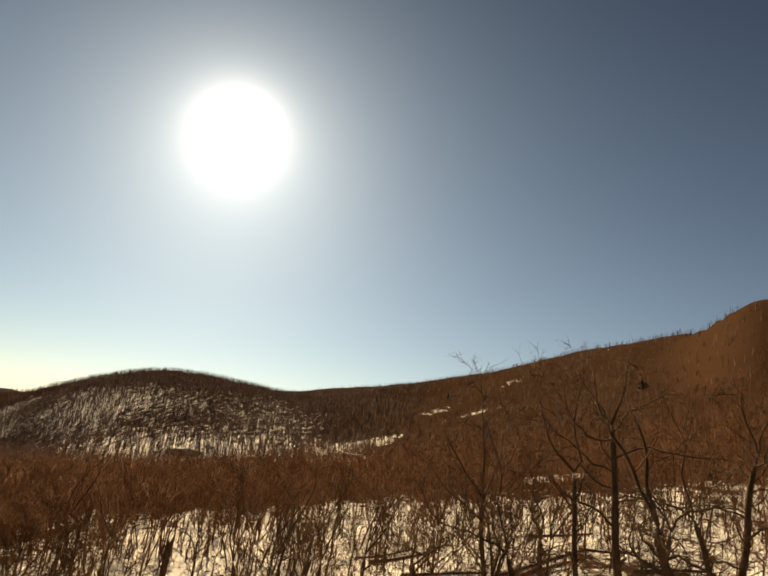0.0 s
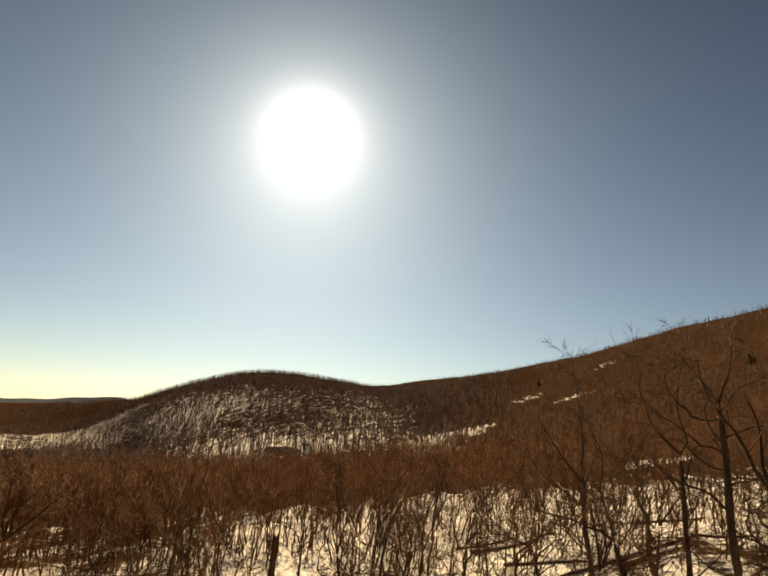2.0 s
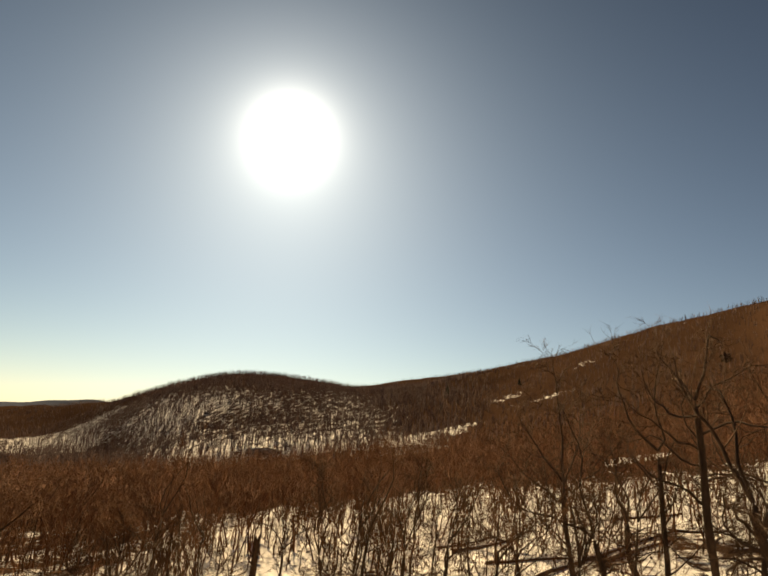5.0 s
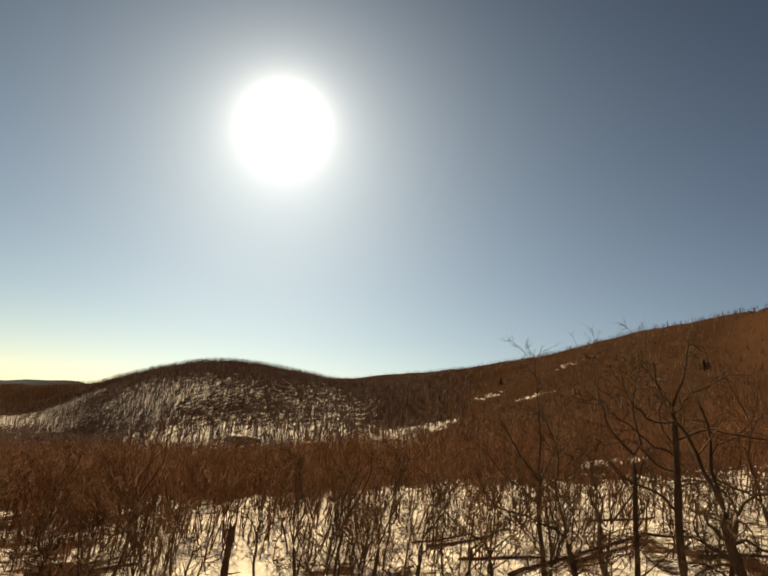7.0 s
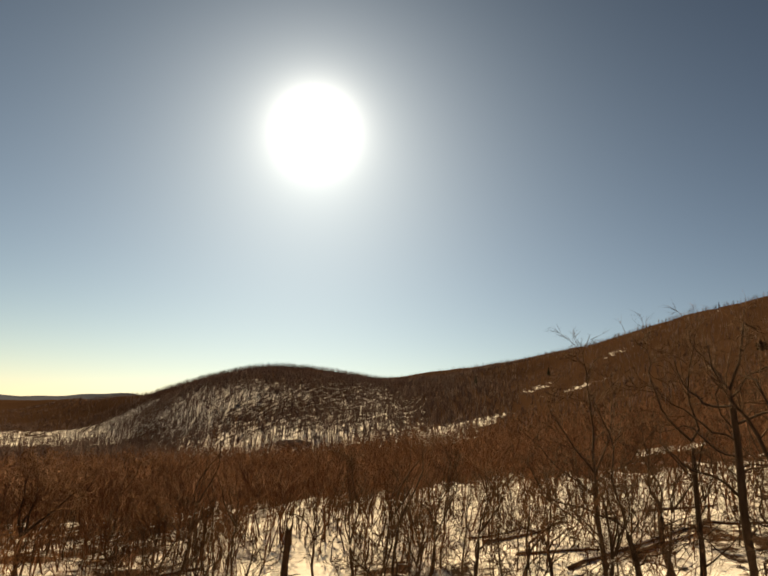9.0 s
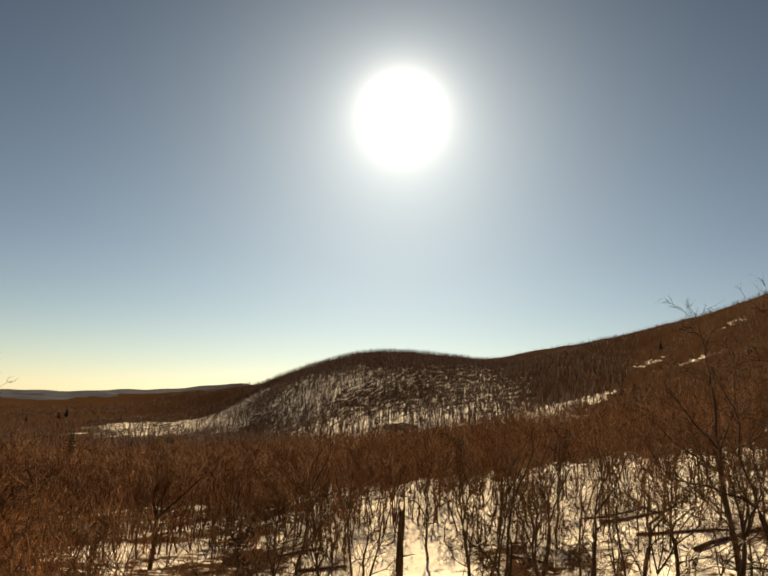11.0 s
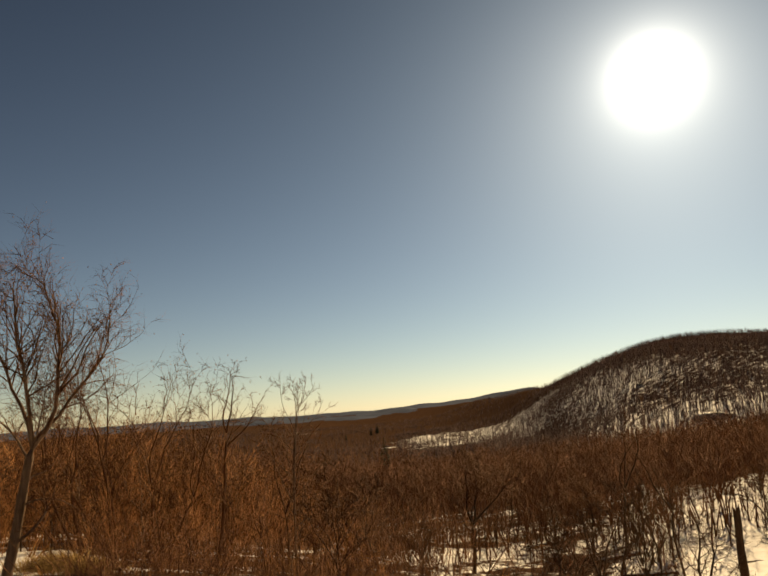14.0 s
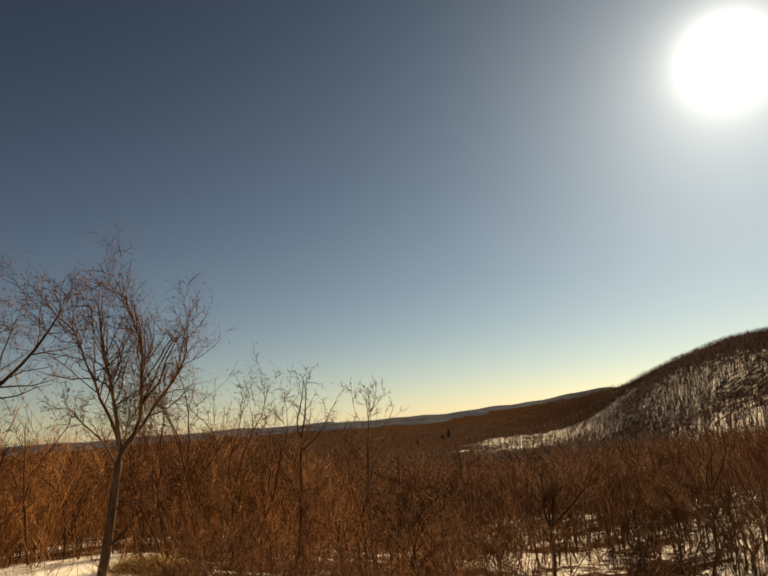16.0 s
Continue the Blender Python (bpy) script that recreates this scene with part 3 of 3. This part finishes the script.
while len(spots) < 290:
    az = rng.uniform(-36, 84)
    r = math.sqrt(rng.uniform(19 ** 2, 85 ** 2))
    # the open clearing round the dead trunk
    if 12.5 < az < 18.3 and r < 50:
        continue
    if (az > 48 and r < 26) or (31 < az < 40 and r < 47) or (-22 < az < -12 and r < 27):
        continue
    if r > 48 and az < 25 and rng.rand() < 0.65:
        continue
    x, y, z = spot(az, r)
    if any((x - a) ** 2 + (y - b) ** 2 < 3.0 for a, b in spots):
        continue
    spots.append((x, y))
    kind = KINDS[rng.randint(0, 6)] if az < 40 else KINDS[rng.choice([0, 2, 3, 3, 5, 2])]
    size = rng.uniform(0.75, 1.15)
    # crowns here stay below the far slope
    limit = math.tan(radians(-2.0 if 9 < az < 48 else (1.0 if az >= 48 else 2.0))) * r
    h = (8.5, 9.5, 7.0, 6.0, 10.5, 5.0)[KINDS.index(kind)]
    size = min(size, max(0.35, (limit - z) / h * rng.uniform(0.8, 1.1)))
    m = Matrix.Translation((x, y, z)) @ Matrix.Rotation(rng.uniform(0, 6.28), 4, "Z") @ Matrix.Scale(size, 4)
    if kind.get("placed"):
        copy_thing(kind, m)
    else:
        kind["placed"] = 1
        kind.matrix_world = m
for kind in KINDS:
    if "placed" in kind:
        del kind["placed"]


# -------- small limby trees that stand up out of the thicket
THIN = [tagged(bare_tree(50 + k, h, g, fork, 5, 0.65, 6, (5, 3), wood, stems, 0.0055, gnarl=1.35, leaves=0.05 * (k == 1), tilt=((0.1, -0.08, 0.15, 0)[k], 0)),
               ("crooked small bare tree in tangled brush", "small bare tree with a few dry leaves", "leaning thin bare tree with pale limbs", "forked bare tree of several thin stems")[k],
               "tree", "small trees in the thicket")
        for k, (h, g, fork, wood, stems) in enumerate(((6.0, 0.06, 0.35, BARK_WARM, 1), (5.5, 0.05, 0.4, BARK, 1), (6.4, 0.05, 0.4, BARK_PALE, 1), (5.2, 0.045, 0.3, BARK_WARM, 3)))]
rng = np.random.RandomState(14)
for k in range(44):
    az = rng.uniform(40, 80)
    r = math.sqrt(rng.uniform(20 ** 2, 40 ** 2))
    if abs(az - 72.6) < 3 and r < 24:
        r += 8
    x, y, z = spot(az, r)
    rise = math.tan(radians(np.interp(az, [40, 48, 56, 64, 72, 80], [-8, -5.5, -1.0, 2.2, 4.0, 6.0]))) * r - z
    m = (Matrix.Translation((x, y, z)) @ Matrix.Rotation(rng.uniform(0, 6.28), 4, "Z")
         @ Matrix.Scale(float(np.clip(rise / 5.8 * rng.uniform(0.75, 1.05), 0.4, 1.35)), 4))
    if k < 4:
        THIN[k].matrix_world = m
    else:
        copy_thing(THIN[k % 4], m)


# -------- the woods further off, past counting
def template(seed, boughs, sprays, girth=0.007, low=0.3, fine=0.3, steps=3, bend=1, open_=0.6):
    """A small tree one metre high, to be set out by the thousand."""
    rng = np.random.RandomState(seed)
    w = Wood()
    tp = path_of(rng, (0, 0, -0.04), (rng.normal(0, 0.06), rng.normal(0, 0.06), 1), 0.95, steps, 0.06, 0.02)
    w.tube(tp, girth * np.linspace(1.2, 0.25, steps + 1), 3)
    for _ in range(boughs):
        t = rng.uniform(low, 0.98)
        p, d = along(tp, t)
        ln = rng.uniform(0.16, 0.4) * (1.3 - 0.8 * t)
        q = path_of(rng, p, side_way(rng, d, open_ * rng.uniform(0.6, 1.4)), ln, bend, 0.12, 0.12)
        w.tube(q, girth * 0.45 * np.linspace(1, 0.2, bend + 1), 3)
        for _ in range(sprays):
            p2, d2 = along(q, rng.uniform(0.2, 1))
            w.tube(path_of(rng, p2, side_way(rng, d2, rng.uniform(0.3, 0.9)), rng.uniform(0.05, 0.14), 1, 0.1, 0.08), girth * fine * np.array([1, 0.3]), 3)
    return np.vstack(w.v), np.vstack(w.f)


def crowned(seed):
    """A bare tree one metre high, with a clean bole and a rounded crown of upswept boughs and thin twigs."""
    rng = np.random.RandomState(seed)
    w = Wood()
    bole = rng.uniform(0.3, 0.5)
    tp = path_of(rng, (0, 0, -0.04), (rng.normal(0, 0.07), rng.normal(0, 0.07), 1), bole + 0.04, 3, 0.07, 0.02)
    w.tube(tp, 0.0078 * np.linspace(1.2, 0.85, 4), 3)
    turn = rng.uniform(0, 6.28)
    for i in range(4):
        a = turn + i * 1.57 + rng.uniform(-0.5, 0.5)
        k = rng.uniform(0.15, 0.7)
        lp = path_of(rng, tp[-1], (math.cos(a) * k, math.sin(a) * k, 1), (1 - bole) * rng.uniform(0.75, 1.05), 3, 0.16, 0.04)
        w.tube(lp, 0.0043 * np.linspace(1, 0.3, 4), 3)
        for _ in range(5):
            p, d = along(lp, rng.uniform(0.12, 1))
            q = path_of(rng, p, side_way(rng, d, rng.uniform(0.4, 1.0)), rng.uniform(0.1, 0.26), 1, 0.1, 0.1)
            w.tube(q, 0.002 * np.array([1, 0.4]), 3)
            for _ in range(2):
                p2, d2 = along(q, rng.uniform(0.2, 1))
                w.tube(path_of(rng, p2, side_way(rng, d2, rng.uniform(0.3, 1.0)), rng.uniform(0.06, 0.16), 1, 0.1, 0.06), 0.0016 * np.array([1, 0.4]), 3)
    return np.vstack(w.v), np.vstack(w.f)


def shrub(seed, stems, boughs, sprays, girth=0.006, splay=0.35, fine=0.45):
    """A many-stemmed bare shrub one metre high."""
    rng = np.random.RandomState(seed)
    w = Wood()
    for _ in range(stems):
        d = (rng.normal(0, splay), rng.normal(0, splay), 1)
        tp = path_of(rng, (rng.normal(0, 0.03), rng.normal(0, 0.03), -0.05), d, rng.uniform(0.7, 1.05), 4, 0.13, 0.04)
        w.tube(tp, girth * np.linspace(1.1, 0.3, 5), 3)
        for _ in range(boughs):
            t = rng.uniform(0.15, 0.98)
            p, dv = along(tp, t)
            q = path_of(rng, p, side_way(rng, dv, rng.uniform(0.4, 1.2)), rng.uniform(0.15, 0.4) * (1.25 - 0.7 * t), 2, 0.22, 0.1)
            w.tube(q, girth * 0.6 * np.array([1, 0.65, 0.2]), 3)
            for _ in range(sprays):
                p2, d2 = along(q, rng.uniform(0.1, 1))
                w.tube(path_of(rng, p2, side_way(rng, d2, rng.uniform(0.3, 1.1)), rng.uniform(0.05, 0.16), 1, 0.1, 0.06), girth * fine * np.array([1, 0.3]), 3)
    return np.vstack(w.v), np.vstack(w.f)


def scatter(name, label, temps, xs, ys, heights, wide, mat, seed):
    rng = np.random.RandomState(seed)
    zs = ground_z(xs, ys)
    pick = rng.randint(0, len(temps), len(xs))
    turn = rng.uniform(0, 6.283, len(xs))
    V, F, n = [], [], 0
    for k, (tv, tf) in enumerate(temps):
        sel = np.where(pick == k)[0]
        if not len(sel):
            continue
        c, s = np.cos(turn[sel])[:, None], np.sin(turn[sel])[:, None]
        hs = heights[sel][:, None]
        ws = hs * wide[sel][:, None]
        px = (tv[None, :, 0] * c - tv[None, :, 1] * s) * ws + xs[sel][:, None]
        py = (tv[None, :, 0] * s + tv[None, :, 1] * c) * ws + ys[sel][:, None]
        pz = tv[None, :, 2] * hs + zs[sel][:, None]
        V.append(np.stack([px, py, pz], -1).reshape(-1, 3))
        F.append((tf[None] + (np.arange(len(sel)) * len(tv))[:, None, None] + n).reshape(-1, 3))
        n += len(sel) * len(tv)
    return tagged(new(name, tri_mesh(name, np.vstack(V), np.vstack(F), [mat])), label, "forest", kind="stuff")


def sector(seed, n, a0, a1, r0, r1, power=2.0):
    rng = np.random.RandomState(seed)
    az = np.radians(rng.uniform(a0, a1, n))
    r = (rng.uniform(r0 ** power, r1 ** power, n)) ** (1 / power)
    x, y = -np.sin(az) * r, np.cos(az) * r
    keep = open_snow(x, y) < rng.uniform(0.05, 0.6, n)
    # the field in the valley lies open towards the ledge
    deg = np.degrees(az)
    keep &= ~((deg > 33.8) & (deg < 39.8) & (r > 880) & (r < 992) & (rng.rand(n) < 0.93))
    # pale meadows further down the valley
    for a0, a1, r0, r1 in ((47.4, 53.4, 1600, 1760), (48.8, 52.6, 715, 772)):
        keep &= ~((deg > a0) & (deg < a1) & (r > r0) & (r < r1) & (rng.rand(n) < 0.8))
    return x[keep], y[keep], rng


# saplings and brush between the nearby trees
x, y, rng = sector(21, 2100, -38, 56, 22, 82, 1.5)
az, r = np.degrees(np.arctan2(-x, y)), np.hypot(x, y)
keep = (~((az > 11) & (az < 18.8) & (r < 60)) & ((az > 37) | (rng.rand(len(x)) < np.interp(az, [18, 24, 37], [0.4, 0.85, 0.85]))) & ~((az < 22) & (r < 26))
        & ~((az > 32) & (az < 39) & (r < 46) & (rng.rand(len(x)) < 0.55)) & ((az < 46) | (rng.rand(len(x)) < 0.5)))
x, y = x[keep], y[keep]
scatter("undergrowth", "dense bare brush and saplings with red-brown twigs",
        [shrub(60 + k, 2, 4, 3, 0.006, 0.3, 0.4) for k in range(4)] + [crowned(65 + k) for k in range(4)],
        x, y, rng.uniform(1.3, 4.2, len(x)), rng.uniform(0.9, 1.5, len(x)), FOREST, 5)
x, y, rng = sector(25, 1450, 36, 90, 11, 75, 1.4)
az, r = np.degrees(np.arctan2(-x, y)), np.hypot(x, y)
keep = (rng.rand(len(x)) < np.clip((az - 34) / 18, 0.4, 1)) & ~((az > 68) & (r < 30) & (rng.rand(len(x)) < 0.75)) & ~((np.abs(az - 72) < 2.5) & (r < 22))
x, y, az, r = x[keep], y[keep], az[keep], r[keep]
# the thicket's top sinks towards the valley
crest = np.tan(np.radians(np.interp(az, [36, 48, 56, 64, 72, 80], [-9, -6, -1.6, 1.6, 3.4, 5.5]))) * r - ground_z(x, y)
crest = np.where(r < 21, np.minimum(crest, np.interp(r, [11, 17, 21], [1.4, 2.0, 2.6])), crest)
scatter("undergrowth", "tall tangled thicket of orange-brown leafless saplings", [shrub(170 + k, 3, 5, 3, 0.0038, 0.4, 0.45) for k in range(8)],
        x, y, np.clip(crest * rng.uniform(0.4, 1.1, len(x)), 1.2, 7), rng.uniform(0.8, 1.3, len(x)), BRUSH, 8)
# low brush just below the ledge
x, y, rng = sector(29, 170, 36, 68, 9, 20, 1.3)
scatter("undergrowth", "low tangled orange-brown brush below the ledge", [shrub(190 + k, 4, 5, 3, 0.0042, 0.4, 0.4) for k in range(5)],
        x, y, rng.uniform(1.0, 2.3, len(x)), rng.uniform(0.8, 1.3, len(x)), FOREST, 18)
# the wood on the slope
x, y, rng = sector(22, 4100, -40, 88, 46, 170, 1.5)
az, r = np.degrees(np.arctan2(-x, y)), np.hypot(x, y)
keep = (~((az > 11) & (az < 20) & (r < 54)) & ~((az > 44) & (r < 62)) & ((az > 4) | (rng.rand(len(x)) < np.clip((r - 50) / 80, 0.55, 1))))
x, y = x[keep], y[keep]
h, r = rng.uniform(0.72, 1.0, len(x)) * np.interp(np.hypot(x, y), [46, 75, 170], [7.5, 9.5, 10.5]), np.hypot(x, y)
wide = rng.uniform(0.85, 1.3, len(x))
near = r < 108
scatter("forest", "leafless brown woods on a snowy slope", [crowned(80 + k) for k in range(9)], x[near], y[near], h[near], wide[near], FOREST, 6)
scatter("forest", "leafless brown woods further down the slope", [template(75 + k, 11, 1, 0.006, 0.36, 0.55, open_=0.75) for k in range(7)], x[~near], y[~near], h[~near], wide[~near], FOREST, 16)
x, y, rng = sector(24, 4200, -40, 88, 165, 360, 1.7)
scatter("forest", "leafless brown woods lower on the slope", [template(90 + k, 10, 1, 0.006, 0.34, 0.6) for k in range(6)],
        x, y, rng.uniform(8.5, 12.5, len(x)), rng.uniform(0.9, 1.4, len(x)), FOREST, 6)
# the far hillsides
STROKES = [template(100 + k, 5, 0, 0.026, 0.25, steps=1, open_=0.4) for k in range(7)]
x, y, rng = sector(23, 29000, -4, 42, 440, 1290, 1.7)
az, r = np.degrees(np.arctan2(-x, y)), np.hypot(x, y)
keep = rng.rand(len(x)) < np.minimum(np.clip((az + 4) / 10, 0, 1), np.clip(1 - (az - 26) / 22, 0.35, 1))
x, y, az, r = x[keep], y[keep], az[keep], r[keep]
h = rng.uniform(7.5, 13.0, len(x)) * np.interp(r, [440, 1050, 1180], [0.9, 1.0, 0.7])
scatter("hillside_forest", "leafless woods on a rounded snowy hill", STROKES, x, y, h, rng.uniform(0.8, 1.4, len(x)), FOREST_HAZED, 7)
x, y, rng = sector(26, 13000, -42, 12, 340, 1500, 1.5)
az = np.degrees(np.arctan2(-x, y))
keep = rng.rand(len(x)) < np.clip((9 - az) / 10, 0.12, 1)
x, y, az = x[keep], y[keep], az[keep]
h = rng.uniform(4.0, 7.5, len(x)) * np.where((az < -19) & (np.hypot(x, y) < 640), 0.8, 1.0)
scatter("hillside_forest", "leafless woods on a long brown ridge", STROKES, x, y, h, rng.uniform(1.1, 1.8, len(x)), FOREST_HAZED, 9)
x, y, rng = sector(27, 11000, 24, 62, 350, 2000, 1.4)
scatter("valley_forest", "leafless woods across the valley floor", STROKES, x, y, rng.uniform(6, 10.0, len(x)), rng.uniform(1.0, 1.7, len(x)), FOREST_HAZED, 10)


# ---------------------------------------------------------------- firs
def fir(seed, height):
    rng = np.random.RandomState(seed)
    root = new("fir_tree")
    w = Wood()
    w.tube(path_of(rng, (0, 0, -0.5), (0, 0, 1), height + 0.4, 6, 0.01, 0), 0.02 * height * (1 - np.linspace(0, 0.9, 7)), 6)
    part("trunk", w.mesh("trunk", BARK), root)
    c = Wood()
    for k in range(22):
        t = 0.12 + 0.86 * k / 22
        for a in range(8):
            th = a * 0.785 + k * 0.4 + rng.uniform(-0.2, 0.2)
            ln = height * 0.24 * (1.04 - t) * rng.uniform(0.7, 1.15)
            p = np.array((0, 0, height * t))
            d = np.array((math.cos(th), math.sin(th), -0.25))
            q = path_of(rng, p, d, ln, 3, 0.05, 0.05)
            c.tube(q, ln * np.array([0.05, 0.14, 0.12, 0.02]), 4)
    part("crown", c.mesh("crown", NEEDLES), root, "dark green needle boughs")
    return tagged(root, "dark evergreen fir among leafless woods", "tree", "firs in the valley")


for k, (az, r, h) in enumerate(((0.8, 900, 17), (43.75, 1400, 24), (43.2, 240, 19), (44.3, 1380, 18), (-5.4, 800, 13), (46.5, 1300, 14))):
    put(fir(200 + k, h), az, r)


# ---------------------------------------------------------------- fallen wood and rocks on the snow
def fallen_log(seed, az, r, az2, r2, girth):
    rng = np.random.RandomState(seed)
    a, b = np.array(spot(az, r)), np.array(spot(az2, r2))
    n = 12
    pts = np.array([a + (b - a) * k / n for k in range(n + 1)])
    pts[:, 2] = ground_z(pts[:, 0], pts[:, 1]) + girth * 0.55 + rng.uniform(0, 0.06, n + 1)
    pts[1:-1, 2] = box_smooth(pts[:, 2], 6, 0)[1:-1]
    root = new("fallen_log")
    root.location = a
    w = Wood()
    w.tube(pts - a, girth * np.linspace(1, 0.55, n + 1), 8, tip=False)
    part("trunk", w.mesh("trunk", SNAG), root)
    for _ in range(7):
        p, d = along(pts - a, rng.uniform(0.25, 0.97))
        q = Wood()
        q.tube(path_of(rng, p, side_way(rng, d, rng.uniform(0.6, 1.2)) + (0, 0, 0.5), rng.uniform(0.7, 2.2), 4, 0.2, 0.05), girth * 0.3 * (1 - np.linspace(0, 0.85, 5)), 4)
        part("branch", q.mesh("branch", SNAG), root)
    cap = Wood()
    cp = pts[1:-2] - a + np.array((0, 0, girth * 0.62))
    cap.tube(cp, girth * (0.45 + 0.2 * rng.rand(len(cp))), 6)
    part("snow_cover", cap.mesh("snow_cover", SNOWCAP), root, "thin line of fresh snow")
    return tagged(root, "dark fallen tree trunk lying on the snow", "log", "fallen trunks on the slope")


for k, q in enumerate(((-3, 50, -10, 48, 0.12), (-12, 46, -17, 53, 0.14), (-17, 58, -21, 56, 0.12), (1, 60, -4, 63, 0.11),
                       (-21, 46, -26, 47, 0.14), (7, 46, 4, 43, 0.12), (23, 52, 27, 48, 0.13), (-13, 66, -18, 69, 0.15), (-7.1, 43, -17.5, 58, 0.15), (-0.3, 57, -5.4, 60, 0.16), (-20, 36, -27, 41, 0.12), (24.5, 43, 20.5, 45, 0.14))):
    fallen_log(300 + k, *q)


def rock(seed, size):
    rng = np.random.RandomState(seed)
    root = new("rock")
    for name, mat, up, grow in (("stone", ROCK, 0.0, 1.0), ("snow_cap", SNOWCAP, 0.35, 0.75)):
        bm = bmesh.new()
        bmesh.ops.create_icosphere(bm, subdivisions=2, radius=size * grow)
        for v in bm.verts:
            v.co *= 1 + 0.35 * noise.noise(v.co * (1.6 / size) + Vector((seed * 3.1, 0, 0)))
            v.co.z = v.co.z * (0.6 if not up else 0.3) + size * up
        me = bpy.data.meshes.new(name)
        bm.to_mesh(me)
        bm.free()
        me.materials.append(mat)
        part(name, me, root, "fresh snow on top" if up else "")
    return tagged(root, "dark boulder capped with snow on the slope", "rock", "boulders on the slope")


OUTCROP = tagged(rock(9, 0.5), "dark rock outcrop among leafless trees on the hill", "rock", "outcrops on the far hill")
OUTCROPS = [(16.3, 512, 16), (10.5, 482, 12), (24.3, 612, 7)]
ROCKS = [rock(k, 0.5) for k in range(4)]
rng = np.random.RandomState(9)
for k in range(46):
    az, r = rng.uniform(-27, 27), rng.uniform(30, 78)
    x, y, z = spot(az, r)
    m = Matrix.Translation((x, y, z + 0.02)) @ Matrix.Rotation(rng.uniform(0, 6.28), 4, "Z") @ Matrix.Scale(rng.uniform(0.3, 0.85), 4)
    if k < 4:
        ROCKS[k].matrix_world = m
    else:
        copy_thing(ROCKS[k % 4], m)


# dark outcrops on the far hill
for az, r, size in OUTCROPS:
    copy_thing(OUTCROP, Matrix.Translation(Vector(spot(az, r))) @ Matrix.Rotation(radians(az), 4, "Z") @ Matrix.Diagonal((size * 1.6, size, size, 1)))
OUTCROP.matrix_world = Matrix.Translation(Vector(spot(21.4, 760))) @ Matrix.Scale(6, 4)
copy_thing(ROCKS[1], Matrix.Translation(Vector(spot(-0.2, 31)) + Vector((0, 0, 0.1))) @ Matrix.Scale(0.7, 4))
copy_thing(ROCKS[2], Matrix.Translation(Vector(spot(2.8, 30)) + Vector((0, 0, 0.05))) @ Matrix.Scale(0.5, 4))


# ---------------------------------------------------------------- dry grass bank
def grass():
    rng = np.random.RandomState(12)
    w = Wood()
    for _ in range(3200):
        az, r = rng.normal(68.2, 1.6), rng.normal(21.0, 0.9)
        x, y = -math.sin(radians(az)) * r, math.cos(radians(az)) * r
        p = (x, y, float(ground_z(x, y)) - 0.03)
        w.tube(path_of(rng, p, (rng.normal(0, 0.5), rng.normal(0, 0.5), 1), rng.uniform(0.25, 0.6), 2, 0.2, -0.2), [0.008, 0.006, 0.001], 3)
    return tagged(new("dry_grass", w.mesh("dry_grass", DRY_GRASS)), "bank of flattened straw-coloured dry grass", "grass", kind="stuff")


grass()


# ---------------------------------------------------------------- stand-in for perched birds in the gnarled tree
# a made-up ball of twigs in place of the dark perched birds
def leaf_nest():
    rng = np.random.RandomState(5)
    w = Wood()
    for _ in range(160):
        p = rng.normal(0, 1, 3)
        p *= 0.1 * rng.rand() ** 0.33 / np.linalg.norm(p)
        w.tube(path_of(rng, p, rng.normal(0, 1, 3), 0.14, 2, 0.3, 0), [0.02, 0.035, 0.005], 3)
    return tagged(new("leaf_nest", w.mesh("leaf_nest", BARK)), "dark ball of twigs standing in for perched birds in a bare tree", "nest")


nx, ny = -math.sin(radians(-21.2)) * 23, math.cos(radians(-21.2)) * 23
leaf_nest().location = (nx, ny, 23 * math.tan(radians(7.6)))

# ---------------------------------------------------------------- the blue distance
# aerial haze is painted in: a blue-grey base colour on wooded hills
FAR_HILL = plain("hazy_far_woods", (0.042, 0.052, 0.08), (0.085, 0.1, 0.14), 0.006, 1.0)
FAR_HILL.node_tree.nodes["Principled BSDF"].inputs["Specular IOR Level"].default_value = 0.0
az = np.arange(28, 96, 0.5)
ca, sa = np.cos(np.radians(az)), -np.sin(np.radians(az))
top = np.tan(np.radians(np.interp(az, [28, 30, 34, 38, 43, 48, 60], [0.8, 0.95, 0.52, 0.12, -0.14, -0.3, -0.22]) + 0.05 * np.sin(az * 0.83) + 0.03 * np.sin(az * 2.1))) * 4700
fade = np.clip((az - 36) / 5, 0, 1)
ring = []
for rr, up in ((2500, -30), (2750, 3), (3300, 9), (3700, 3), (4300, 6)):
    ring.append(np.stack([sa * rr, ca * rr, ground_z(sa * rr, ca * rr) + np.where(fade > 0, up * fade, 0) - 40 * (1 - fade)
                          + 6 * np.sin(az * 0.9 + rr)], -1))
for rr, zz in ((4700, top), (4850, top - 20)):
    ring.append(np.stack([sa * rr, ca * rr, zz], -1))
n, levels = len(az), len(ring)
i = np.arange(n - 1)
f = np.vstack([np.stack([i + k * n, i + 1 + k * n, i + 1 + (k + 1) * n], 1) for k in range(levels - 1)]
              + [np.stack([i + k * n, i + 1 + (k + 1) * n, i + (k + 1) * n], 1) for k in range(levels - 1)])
tagged(new("backdrop", tri_mesh("backdrop", np.vstack(ring), f[:, ::-1], [FAR_HILL])), "low hills on the horizon, haze put in as blue colour", "hills", kind="structure")
